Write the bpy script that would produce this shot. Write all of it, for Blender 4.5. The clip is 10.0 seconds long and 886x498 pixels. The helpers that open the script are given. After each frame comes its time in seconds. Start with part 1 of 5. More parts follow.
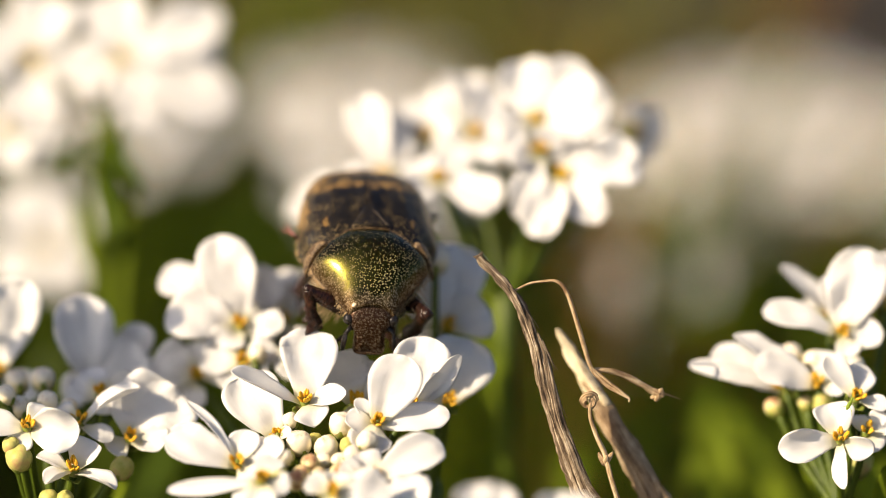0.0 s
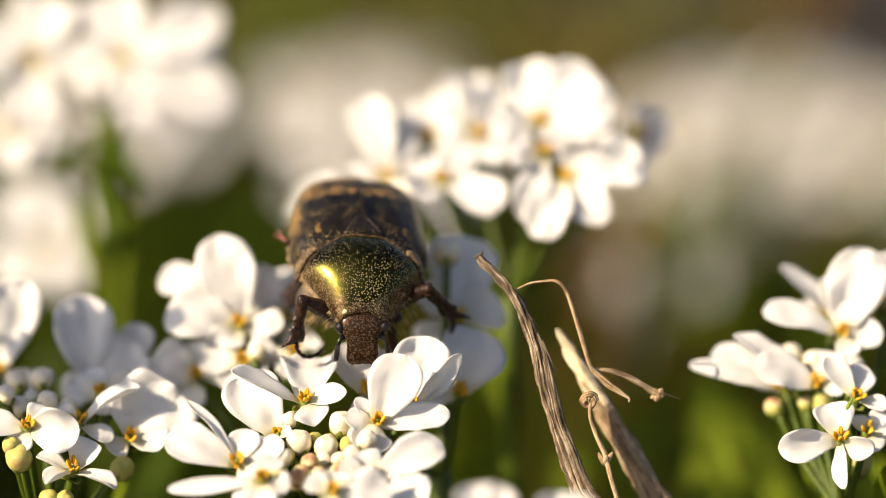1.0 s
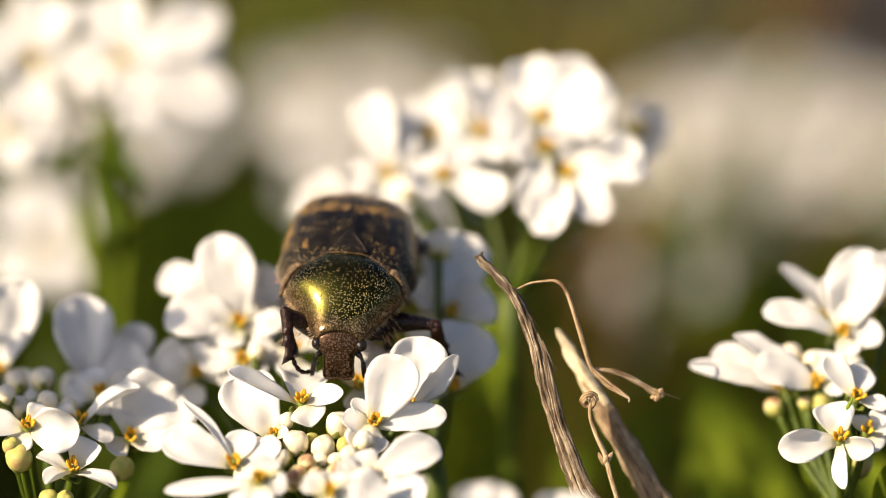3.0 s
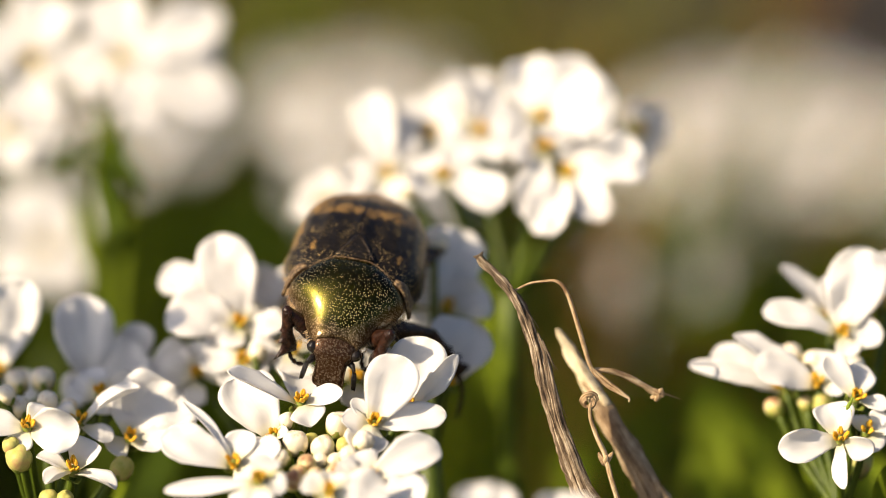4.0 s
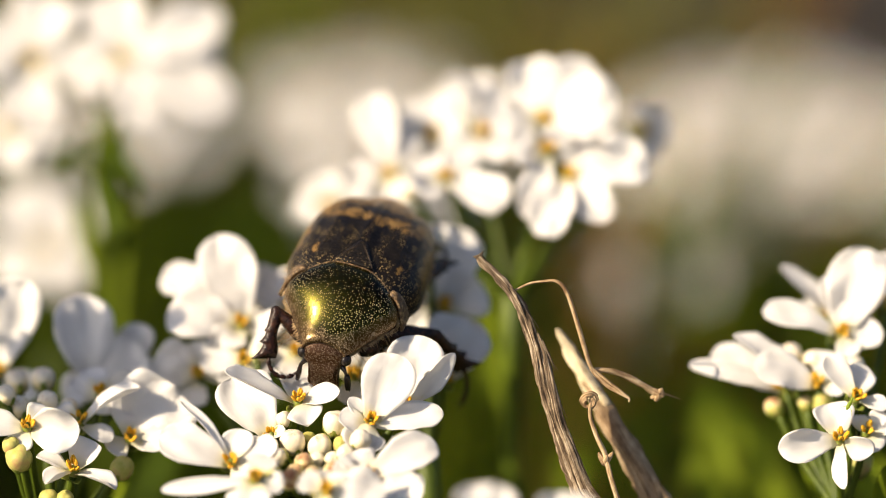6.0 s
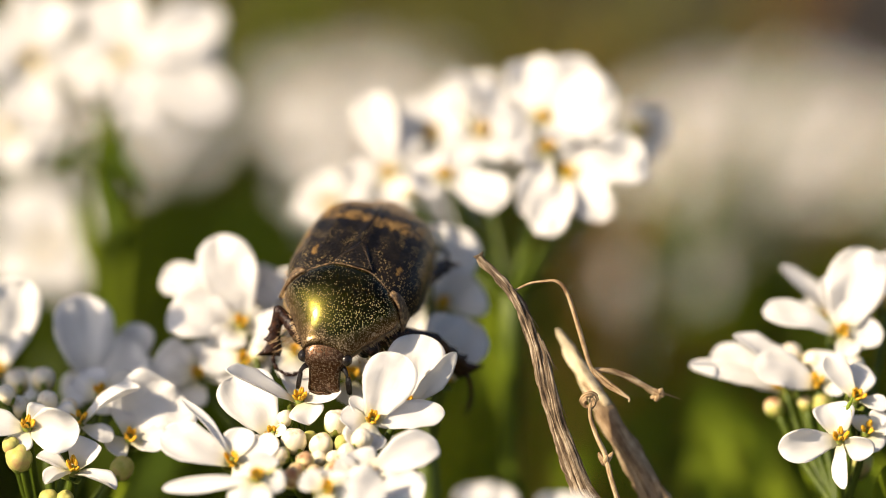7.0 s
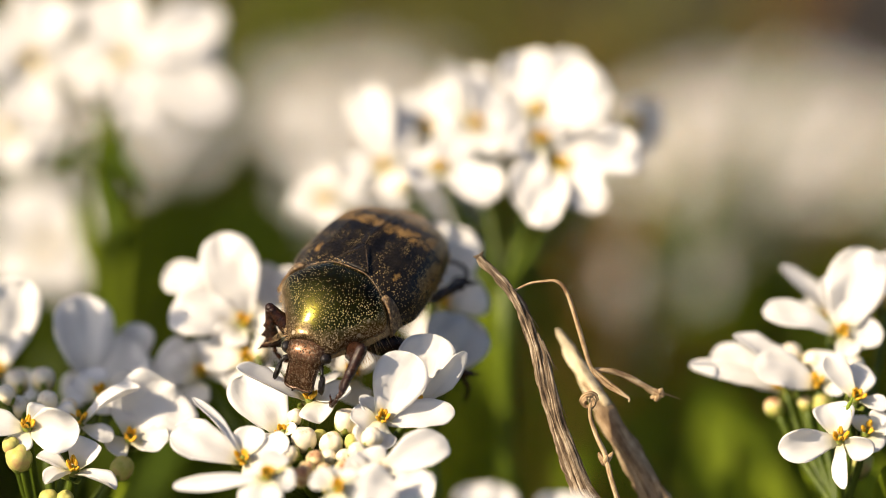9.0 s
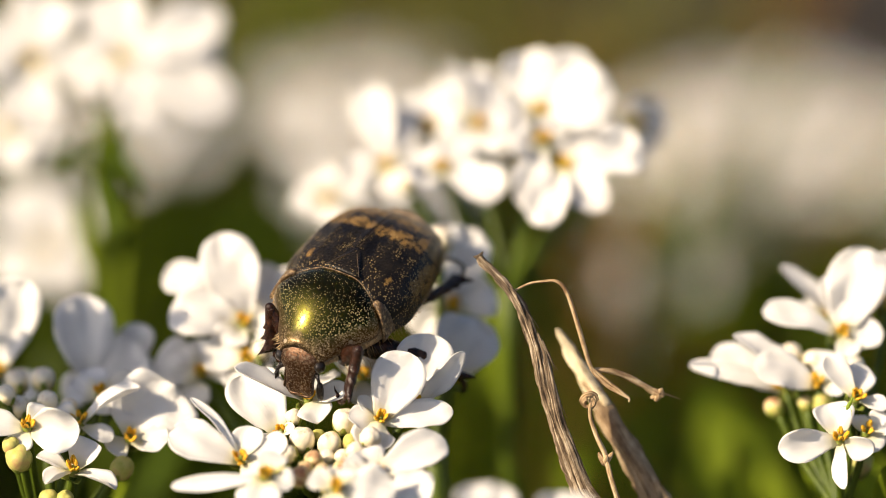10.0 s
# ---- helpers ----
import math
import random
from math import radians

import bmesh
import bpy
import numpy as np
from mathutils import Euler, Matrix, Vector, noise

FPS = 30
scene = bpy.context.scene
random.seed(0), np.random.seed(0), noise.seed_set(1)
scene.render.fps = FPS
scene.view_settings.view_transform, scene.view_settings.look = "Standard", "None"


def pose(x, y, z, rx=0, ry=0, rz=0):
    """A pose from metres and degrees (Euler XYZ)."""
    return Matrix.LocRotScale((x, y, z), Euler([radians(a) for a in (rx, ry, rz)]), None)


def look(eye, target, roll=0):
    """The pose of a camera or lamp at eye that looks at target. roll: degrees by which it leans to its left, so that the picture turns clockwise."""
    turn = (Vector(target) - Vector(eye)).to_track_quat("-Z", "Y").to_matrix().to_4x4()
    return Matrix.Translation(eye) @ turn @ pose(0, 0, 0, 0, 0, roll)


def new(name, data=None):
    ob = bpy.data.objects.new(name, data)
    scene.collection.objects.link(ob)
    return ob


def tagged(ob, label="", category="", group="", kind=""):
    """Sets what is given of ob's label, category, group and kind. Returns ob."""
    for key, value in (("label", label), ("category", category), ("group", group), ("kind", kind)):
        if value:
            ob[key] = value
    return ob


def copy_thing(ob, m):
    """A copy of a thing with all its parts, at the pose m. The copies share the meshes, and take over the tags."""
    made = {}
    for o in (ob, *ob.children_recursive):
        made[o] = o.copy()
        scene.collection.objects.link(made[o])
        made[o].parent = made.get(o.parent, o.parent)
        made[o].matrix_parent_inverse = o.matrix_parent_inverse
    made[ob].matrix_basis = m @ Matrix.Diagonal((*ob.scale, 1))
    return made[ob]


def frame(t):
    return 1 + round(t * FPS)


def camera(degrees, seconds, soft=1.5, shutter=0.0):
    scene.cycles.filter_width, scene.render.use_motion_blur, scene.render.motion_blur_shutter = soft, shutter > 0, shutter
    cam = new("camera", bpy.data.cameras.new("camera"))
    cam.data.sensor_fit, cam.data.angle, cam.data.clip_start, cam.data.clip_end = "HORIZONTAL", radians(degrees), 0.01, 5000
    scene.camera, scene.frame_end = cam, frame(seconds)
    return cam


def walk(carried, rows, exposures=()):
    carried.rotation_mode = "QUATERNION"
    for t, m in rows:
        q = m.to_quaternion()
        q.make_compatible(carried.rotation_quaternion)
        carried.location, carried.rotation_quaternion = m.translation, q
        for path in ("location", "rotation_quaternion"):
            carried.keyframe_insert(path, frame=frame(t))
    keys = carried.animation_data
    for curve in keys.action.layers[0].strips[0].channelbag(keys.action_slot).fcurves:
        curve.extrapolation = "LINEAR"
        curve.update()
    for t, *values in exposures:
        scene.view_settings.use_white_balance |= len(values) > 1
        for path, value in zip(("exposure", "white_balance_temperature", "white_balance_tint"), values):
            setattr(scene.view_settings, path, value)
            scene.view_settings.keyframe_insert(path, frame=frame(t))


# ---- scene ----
cam = camera(14, 10.0, soft=0.6)
VIEW = look((0, -0.23564, 0.25988), (0, 0, 0.15))
walk(cam, [(0.0, VIEW), (10.0, VIEW)], exposures=[(0.0, 0.64), (10.0, 0.64)])
# a macro lens, wide open: sharp on the beetle's head, soft behind
cam.data.dof.use_dof = True
cam.data.dof.focus_distance = 0.2595
cam.data.dof.aperture_fstop = 10.8
cam.data.dof.aperture_blades = 0

# ---- light: low warm sun from the left, blue sky ----
SUN_WAY = Vector((-0.74, -0.33, 0.585)).normalized()
world = bpy.data.worlds.new("sky")
scene.world = world
world.use_nodes = True
wn = world.node_tree.nodes
sky = wn.new("ShaderNodeTexSky")
sky.sky_type, sky.sun_disc = "NISHITA", False
sky.sun_elevation = math.asin(SUN_WAY.z)
sky.air_density, sky.dust_density = 0.8, 3.0
sky.sun_rotation = math.atan2(SUN_WAY.x, SUN_WAY.y)
wn["Background"].inputs["Strength"].default_value = 0.084
world.node_tree.links.new(sky.outputs[0], wn["Background"].inputs["Color"])
sun = new("sun", bpy.data.lights.new("sun", "SUN"))
sun.data.energy, sun.data.angle, sun.data.color = 5.0, radians(0.6), (1.0, 0.82, 0.585)
sun.matrix_world = look(SUN_WAY * 3, (0, 0, 0))


# ---- materials ----
def material(name, rough=0.6, metal=0.0):
    m = bpy.data.materials.new(name)
    m.use_nodes = True
    b = m.node_tree.nodes["Principled BSDF"]
    b.inputs["Roughness"].default_value, b.inputs["Metallic"].default_value = rough, metal
    return m, m.node_tree.nodes, m.node_tree.links, b


def coords(n, l, scale=(1000, 1000, 1000)):
    """Object coordinates, counted in millimetres."""
    c, s = n.new("ShaderNodeTexCoord"), n.new("ShaderNodeMapping")
    s.inputs["Scale"].default_value = scale
    l.new(c.outputs["Object"], s.inputs["Vector"])
    return s.outputs[0]


def grain(n, l, vec, scale, detail=4.0, rough=0.6):
    t = n.new("ShaderNodeTexNoise")
    t.inputs["Scale"].default_value, t.inputs["Detail"].default_value = scale, detail
    t.inputs["Roughness"].default_value = rough
    l.new(vec, t.inputs["Vector"])
    return t.outputs["Fac"]


def cells(n, l, vec, scale):
    t = n.new("ShaderNodeTexVoronoi")
    t.inputs["Scale"].default_value, t.inputs["Randomness"].default_value = scale, 0.8
    l.new(vec, t.inputs["Vector"])
    return t.outputs["Distance"]


def ramp(n, l, fac, stops):
    r = n.new("ShaderNodeValToRGB")
    e = r.color_ramp.elements
    while len(e) < len(stops):
        e.new(0.5)
    for i, (at, c) in enumerate(stops):
        e[i].position, e[i].color = at, (*c, 1) if len(c) == 3 else c
    l.new(fac, r.inputs["Fac"])
    return r.outputs["Color"]


def grey(n, l, fac, a, b):
    return ramp(n, l, fac, [(a, (0, 0, 0)), (b, (1, 1, 1))])


def blend(n, l, fac, a, b, how="MIX"):
    x = n.new("ShaderNodeMix")
    x.data_type, x.blend_type = "RGBA", how
    for i, v in ((0, fac), (6, a), (7, b)):
        if isinstance(v, (int, float)):
            x.inputs[i].default_value = v
        elif isinstance(v, tuple):
            x.inputs[i].default_value = (*v, 1)
        else:
            l.new(v, x.inputs[i])
    return x.outputs[2]


def calc(n, l, how, a, b):
    x = n.new("ShaderNodeMath")
    x.operation = how
    for i, v in enumerate((a, b)):
        if isinstance(v, (int, float)):
            x.inputs[i].default_value = v
        else:
            l.new(v, x.inputs[i])
    return x.outputs[0]


def relief(n, l, b, fac, strength, depth=0.0001):
    x = n.new("ShaderNodeBump")
    x.inputs["Strength"].default_value, x.inputs["Distance"].default_value = strength, depth
    l.new(fac, x.inputs["Height"])
    l.new(x.outputs[0], b.inputs["Normal"])


def chance(n):
    return n.new("ShaderNodeObjectInfo").outputs["Random"]


def thin(m, n, l, b, col, share):
    """Lets part of the light through, as petals and leaves do."""
    t, x = n.new("ShaderNodeBsdfTranslucent"), n.new("ShaderNodeMixShader")
    if isinstance(col, tuple):
        t.inputs["Color"].default_value = (*col, 1)
    else:
        l.new(col, t.inputs["Color"])
    x.inputs[0].default_value = share
    l.new(b.outputs[0], x.inputs[1])
    l.new(t.outputs[0], x.inputs[2])
    l.new(x.outputs[0], n["Material Output"].inputs["Surface"])


def petal_material():
    m, n, l, b = material("petal_white", 0.55)
    v = coords(n, l)
    veins = grain(n, l, coords(n, l, (3200, 420, 1000)), 1.0, 3.0)
    cloud = grain(n, l, v, 0.45, 3.0)
    col = ramp(n, l, cloud, [(0.3, (0.80, 0.785, 0.76)), (0.7, (0.86, 0.85, 0.84))])
    col = blend(n, l, calc(n, l, "MULTIPLY", grey(n, l, veins, 0.55, 0.8), 0.06), col, (0.70, 0.68, 0.60))
    tint = calc(n, l, "MULTIPLY", chance(n), 0.10)
    col = blend(n, l, tint, col, (0.80, 0.74, 0.72))
    sep = n.new("ShaderNodeSeparateXYZ")
    l.new(v, sep.inputs[0])
    claw = ramp(n, l, calc(n, l, "MULTIPLY", sep.outputs["Y"], 0.5), [(0.10, (0.7, 0.7, 0.7)), (0.55, (0, 0, 0))])
    col = blend(n, l, claw, col, (0.74, 0.70, 0.40))
    l.new(col, b.inputs["Base Color"])
    b.inputs["Specular IOR Level"].default_value = 0.35
    relief(n, l, b, veins, 0.35, 0.00008)
    thin(m, n, l, b, col, 0.33)
    return m


def plant_material(name, stops, scale, rough=0.5, through_light=0.0, bump=0.3, gloss=0.4, stretch=(1000, 1000, 1000)):
    m, n, l, b = material(name, rough)
    v = coords(n, l, stretch)
    col = ramp(n, l, grain(n, l, v, scale, 4.0), stops)
    fine = grain(n, l, v, scale * 6, 3.0)
    col = blend(n, l, calc(n, l, "MULTIPLY", fine, 0.35), col, stops[0][1])
    l.new(col, b.inputs["Base Color"])
    relief(n, l, b, fine, bump)
    b.inputs["Specular IOR Level"].default_value = gloss
    if through_light:
        thin(m, n, l, b, col, through_light)
    return m


PETAL = petal_material()
POLLEN = plant_material("pollen_yellow", [(0.3, (0.66, 0.33, 0.015)), (0.55, (0.86, 0.53, 0.03)), (0.8, (0.92, 0.70, 0.15))], 4.0, 0.8, 0.2)
FILAMENT = plant_material("filament_cream", [(0.3, (0.66, 0.52, 0.14)), (0.7, (0.80, 0.70, 0.36))], 2.0, 0.5, 0.2)
CALYX = plant_material("calyx_green", [(0.3, (0.16, 0.22, 0.03)), (0.55, (0.30, 0.34, 0.06)), (0.75, (0.34, 0.20, 0.12))], 0.8, 0.5, 0.25)
BUD_GREEN = plant_material("bud_green", [(0.3, (0.40, 0.42, 0.07)), (0.5, (0.62, 0.57, 0.18)), (0.66, (0.60, 0.36, 0.18)), (0.8, (0.42, 0.16, 0.09))], 0.7, 0.45, 0.15)
STEM = plant_material("stem_green", [(0.3, (0.045, 0.075, 0.004)), (0.7, (0.115, 0.155, 0.008))], 0.5, 0.5, 0.15, stretch=(2500, 2500, 250))
LEAF = plant_material("leaf_green", [(0.3, (0.034, 0.060, 0.003)), (0.6, (0.064, 0.100, 0.005)), (0.8, (0.13, 0.155, 0.008))], 0.12, 0.65, 0.35, gloss=0.08)
LEAF_LIGHT = plant_material("leaf_fresh", [(0.3, (0.10, 0.15, 0.008)), (0.6, (0.18, 0.23, 0.012)), (0.8, (0.28, 0.31, 0.025))], 0.2, 0.6, 0.4, gloss=0.06)
LEAF_DRY = plant_material("leaf_olive", [(0.3, (0.10, 0.105, 0.02)), (0.6, (0.19, 0.18, 0.045)), (0.8, (0.30, 0.26, 0.09))], 0.1, 0.7, 0.25, gloss=0.1)

LEAF_DEAD = plant_material("leaf_withered", [(0.3, (0.20, 0.10, 0.02)), (0.6, (0.36, 0.20, 0.05)), (0.8, (0.46, 0.30, 0.12))], 0.3, 0.7, 0.3, gloss=0.1)


def fibre_material(name, stops, round_about, along, seed):
    """Dry stalk: long fibres and dark cracks that follow its length."""
    m, n, l, b = material(name, 0.85)
    c = n.new("ShaderNodeTexCoord")

    def stretched(u, v):
        s = n.new("ShaderNodeMapping")
        s.inputs["Scale"].default_value, s.inputs["Location"].default_value = (u, v, 1), (seed, seed, 0)
        l.new(c.outputs["UV"], s.inputs["Vector"])
        return s.outputs[0]

    broad = grain(n, l, stretched(round_about, along), 1.0, 3.0)
    fine = grain(n, l, stretched(round_about * 5, along * 2.5), 1.0, 6.0, 0.75)
    patch = grain(n, l, coords(n, l, (1500, 1500, 700)), 1.0, 5.0, 0.7)
    mix = calc(n, l, "ADD", calc(n, l, "MULTIPLY", broad, 0.34), calc(n, l, "ADD", calc(n, l, "MULTIPLY", fine, 0.40), calc(n, l, "MULTIPLY", patch, 0.26)))
    col = ramp(n, l, mix, stops)
    l.new(col, b.inputs["Base Color"])
    b.inputs["Specular IOR Level"].default_value = 0.25
    relief(n, l, b, calc(n, l, "ADD", calc(n, l, "MULTIPLY", broad, 0.5), calc(n, l, "MULTIPLY", fine, 0.5)), 0.7, 0.0002)
    return m


BARK = fibre_material("dry_bark", [(0.41, (0.014, 0.009, 0.006)), (0.46, (0.085, 0.056, 0.034)), (0.52, (0.23, 0.168, 0.108)), (0.59, (0.60, 0.51, 0.38))], 10, 0.10, 1.0)
STRAW = fibre_material("dry_straw", [(0.41, (0.09, 0.045, 0.02)), (0.46, (0.27, 0.165, 0.085)), (0.53, (0.48, 0.345, 0.195)), (0.62, (0.70, 0.58, 0.40))], 4, 0.40, 4.0)
WOOD_BARE = fibre_material("bare_wood", [(0.36, (0.22, 0.15, 0.08)), (0.44, (0.52, 0.41, 0.25)), (0.52, (0.68, 0.58, 0.39)), (0.62, (0.80, 0.72, 0.54))], 5, 0.14, 9.0)
WOOD_PALE = fibre_material("weathered_wood", [(0.40, (0.10, 0.058, 0.03)), (0.48, (0.26, 0.175, 0.10)), (0.55, (0.42, 0.315, 0.195)), (0.64, (0.70, 0.59, 0.43))], 4, 0.10, 7.0)


def flushed_bud_material(name, stops):
    """Yellow-green below, flushed pink to red-brown at the tip."""
    m, n, l, b = material(name, 0.45)
    v = coords(n, l)
    sep = n.new("ShaderNodeSeparateXYZ")
    l.new(v, sep.inputs[0])
    f = calc(n, l, "ADD", calc(n, l, "MULTIPLY", sep.outputs["Z"], 0.38), grain(n, l, v, 1.1, 4.0))
    col = ramp(n, l, f, stops)
    l.new(col, b.inputs["Base Color"])
    thin(m, n, l, b, col, 0.15)
    return m


BUD_RED = flushed_bud_material("bud_red", [(0.42, (0.58, 0.53, 0.15)), (0.62, (0.76, 0.64, 0.34)), (0.80, (0.46, 0.22, 0.11)), (0.94, (0.22, 0.06, 0.035))])
BUD_CREAM = flushed_bud_material("bud_cream", [(0.25, (0.76, 0.64, 0.34)), (0.45, (0.91, 0.81, 0.58)), (0.80, (0.93, 0.85, 0.70)), (0.97, (0.60, 0.40, 0.25))])
HAIR = plant_material("tan_hair", [(0.3, (0.34, 0.22, 0.10)), (0.7, (0.60, 0.44, 0.24))], 1.0, 0.6)


def soil_material():
    """Crumbly brown soil, mossy but for a bare patch, with one patch of shade painted dark behind the far flowers."""
    m, n, l, b = material("soil", 0.95)
    v = coords(n, l)
    big, small = grain(n, l, v, 0.012, 3.0), grain(n, l, v, 0.3, 6.0)
    col = ramp(n, l, small, [(0.3, (0.022, 0.013, 0.008)), (0.55, (0.075, 0.045, 0.027)), (0.75, (0.15, 0.095, 0.06))])
    sep = n.new("ShaderNodeSeparateXYZ")
    l.new(v, sep.inputs[0])
    bx = calc(n, l, "DIVIDE", calc(n, l, "SUBTRACT", sep.outputs["X"], 330.0), 300.0)
    by = calc(n, l, "DIVIDE", calc(n, l, "SUBTRACT", sep.outputs["Y"], 450.0), 620.0)
    bare = calc(n, l, "ADD", calc(n, l, "MULTIPLY", bx, bx), calc(n, l, "MULTIPLY", by, by))
    bare = calc(n, l, "ADD", bare, calc(n, l, "MULTIPLY", calc(n, l, "SUBTRACT", grain(n, l, v, 0.012, 3.0), 0.5), 0.5))
    moss = calc(n, l, "MULTIPLY", grey(n, l, big, 0.40, 0.58), grey(n, l, bare, 0.84, 1.06))
    col = blend(n, l, moss, col, (0.085, 0.085, 0.026))
    # far shade put into the soil colour: a ragged near-black oval
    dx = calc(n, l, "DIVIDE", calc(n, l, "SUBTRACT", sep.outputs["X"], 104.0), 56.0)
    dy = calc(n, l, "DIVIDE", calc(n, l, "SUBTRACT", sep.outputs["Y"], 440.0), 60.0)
    shade_mask = calc(n, l, "ADD", calc(n, l, "MULTIPLY", dx, dx), calc(n, l, "MULTIPLY", dy, dy))
    shade_mask = calc(n, l, "ADD", shade_mask, calc(n, l, "MULTIPLY", calc(n, l, "SUBTRACT", grain(n, l, v, 0.04, 4.0), 0.5), 1.5))
    col = blend(n, l, ramp(n, l, shade_mask, [(0.35, (1, 1, 1)), (0.95, (0, 0, 0))]), col, (0.010, 0.007, 0.004))
    l.new(col, b.inputs["Base Color"])
    relief(n, l, b, small, 1.0, 0.002)
    return m


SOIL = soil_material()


def bronze_material(name, speck, low, high, side, speckle, bumps=0.5, rim_from=2.25, rim_to=1.25, crusted=0.4):
    """A beetle's back: dark bronze, dense with fine pale pits; brown, with pale flecks, towards the rim."""
    m, n, l, b = material(name, 0.3, 0.9)
    v = coords(n, l)
    sep = n.new("ShaderNodeSeparateXYZ")
    l.new(v, sep.inputs[0])
    pits = cells(n, l, v, speck)
    size = grain(n, l, v, 1.6, 2.0)
    thin = calc(n, l, "MULTIPLY", calc(n, l, "MAXIMUM", calc(n, l, "SUBTRACT", sep.outputs["Z"], 2.2), 0.0), 0.13)
    dot = ramp(n, l, calc(n, l, "SUBTRACT", calc(n, l, "ADD", pits, thin), calc(n, l, "MULTIPLY", calc(n, l, "SUBTRACT", size, 0.5), 0.30)), [(0.24, (1, 1, 1)), (0.40, (0, 0, 0))])
    hue = grain(n, l, v, 0.35, 3.0)
    col = ramp(n, l, hue, [(0.35, low), (0.65, high)])
    rim = calc(n, l, "ADD", sep.outputs["Z"], calc(n, l, "MULTIPLY", sep.outputs["Y"], 0.18))
    rim = calc(n, l, "ADD", rim, calc(n, l, "MULTIPLY", calc(n, l, "SUBTRACT", grain(n, l, v, 1.3, 4.0), 0.5), 0.9))
    x = n.new("ShaderNodeMapRange")
    x.inputs["From Min"].default_value, x.inputs["From Max"].default_value = rim_from, rim_to
    l.new(rim, x.inputs["Value"])
    rimmask = x.outputs[0]
    col = blend(n, l, calc(n, l, "MULTIPLY", rimmask, 0.85), col, side)
    crust = calc(n, l, "MULTIPLY", grey(n, l, grain(n, l, v, 5.0, 4.0, 0.65), 0.50, 0.62), rimmask)
    col = blend(n, l, calc(n, l, "MULTIPLY", crust, crusted), col, (0.42, 0.30, 0.17))
    col = blend(n, l, calc(n, l, "MULTIPLY", dot, speckle), col, (0.44, 0.33, 0.18))
    fleck = ramp(n, l, cells(n, l, v, 0.80), [(0.10, (1, 1, 1)), (0.16, (0, 0, 0))])
    fleck = calc(n, l, "MULTIPLY", fleck, grey(n, l, rimmask, 0.05, 0.30))
    col = blend(n, l, calc(n, l, "MULTIPLY", fleck, crusted), col, (0.46, 0.38, 0.27))
    l.new(col, b.inputs["Base Color"])
    matt = calc(n, l, "MAXIMUM", crust, calc(n, l, "MAXIMUM", fleck, dot))
    l.new(calc(n, l, "SUBTRACT", 0.93, calc(n, l, "MULTIPLY", matt, 0.75)), b.inputs["Metallic"])
    l.new(calc(n, l, "ADD", 0.25, calc(n, l, "MULTIPLY", rimmask, 0.16)), b.inputs["Roughness"])
    b.inputs["Coat Weight"].default_value, b.inputs["Coat Roughness"].default_value = 0.15, 0.12
    b.inputs["Coat Tint"].default_value = (1.0, 0.95, 0.7, 1)
    relief(n, l, b, grey(n, l, pits, 0.08, 0.38), bumps, 0.00007)
    return m


def wing_case_material():
    """Blue-black, finely pitted, with tan crescents towards the end and tan flecks along the sides."""
    m, n, l, b = material("wing_case_dark", 0.34, 0.0)
    b.inputs["Specular IOR Level"].default_value = 0.20
    v = coords(n, l)
    sep = n.new("ShaderNodeSeparateXYZ")
    l.new(v, sep.inputs[0])
    ax, y = calc(n, l, "ABSOLUTE", sep.outputs["X"], 0), sep.outputs["Y"]
    wave = calc(n, l, "MULTIPLY", calc(n, l, "SUBTRACT", grain(n, l, v, 2.0, 6.0, 0.75), 0.5), 11.0)
    mask = None
    for a, c, sx, sy, bow in ((1.7, -5.6, 1.6, 0.65, 0.25), (2.1, -8.1, 2.2, 1.1, 0.2), (3.7, -6.6, 0.8, 1.4, 0.0), (4.7, -3.8, 0.4, 2.2, 0.0), (1.2, -9.9, 2.6, 1.1, 0.0), (3.2, -1.2, 0.25, 0.4, 0.0)):
        dx = calc(n, l, "DIVIDE", calc(n, l, "SUBTRACT", ax, a), sx)
        dy = calc(n, l, "DIVIDE", calc(n, l, "SUBTRACT", calc(n, l, "SUBTRACT", y, calc(n, l, "MULTIPLY", calc(n, l, "MULTIPLY", dx, dx), bow)), c), sy)
        d = calc(n, l, "ADD", calc(n, l, "MULTIPLY", dx, dx), calc(n, l, "MULTIPLY", dy, dy))
        d = calc(n, l, "SUBTRACT", 1.25, calc(n, l, "ADD", d, wave))
        mask = d if mask is None else calc(n, l, "MAXIMUM", mask, d)
    mask = calc(n, l, "MULTIPLY", grey(n, l, mask, 0.0, 1.3), 0.55)
    speckle = ramp(n, l, cells(n, l, v, 5.6), [(0.20, (1, 1, 1)), (0.32, (0, 0, 0))])
    near = calc(n, l, "ADD", grey(n, l, grain(n, l, v, 0.9, 3.0), 0.46, 0.67), calc(n, l, "MULTIPLY", grey(n, l, calc(n, l, "MULTIPLY", ax, 0.2), 0.55, 0.95), 0.6))
    near = calc(n, l, "ADD", near, calc(n, l, "MULTIPLY", grey(n, l, calc(n, l, "MULTIPLY", calc(n, l, "ADD", y, 4.0), 0.2), 0.55, 0.9), 0.6))
    dots = calc(n, l, "MULTIPLY", speckle, calc(n, l, "MINIMUM", near, 1.0))
    col = ramp(n, l, grain(n, l, v, 0.7, 3.0), [(0.35, (0.004, 0.0035, 0.004)), (0.7, (0.014, 0.011, 0.008))])
    col = blend(n, l, mask, col, (0.33, 0.19, 0.055))
    col = blend(n, l, calc(n, l, "MULTIPLY", dots, 0.72), col, (0.50, 0.36, 0.16))
    l.new(col, b.inputs["Base Color"])
    relief(n, l, b, cells(n, l, v, 5.0), 0.5, 0.00007)
    return m


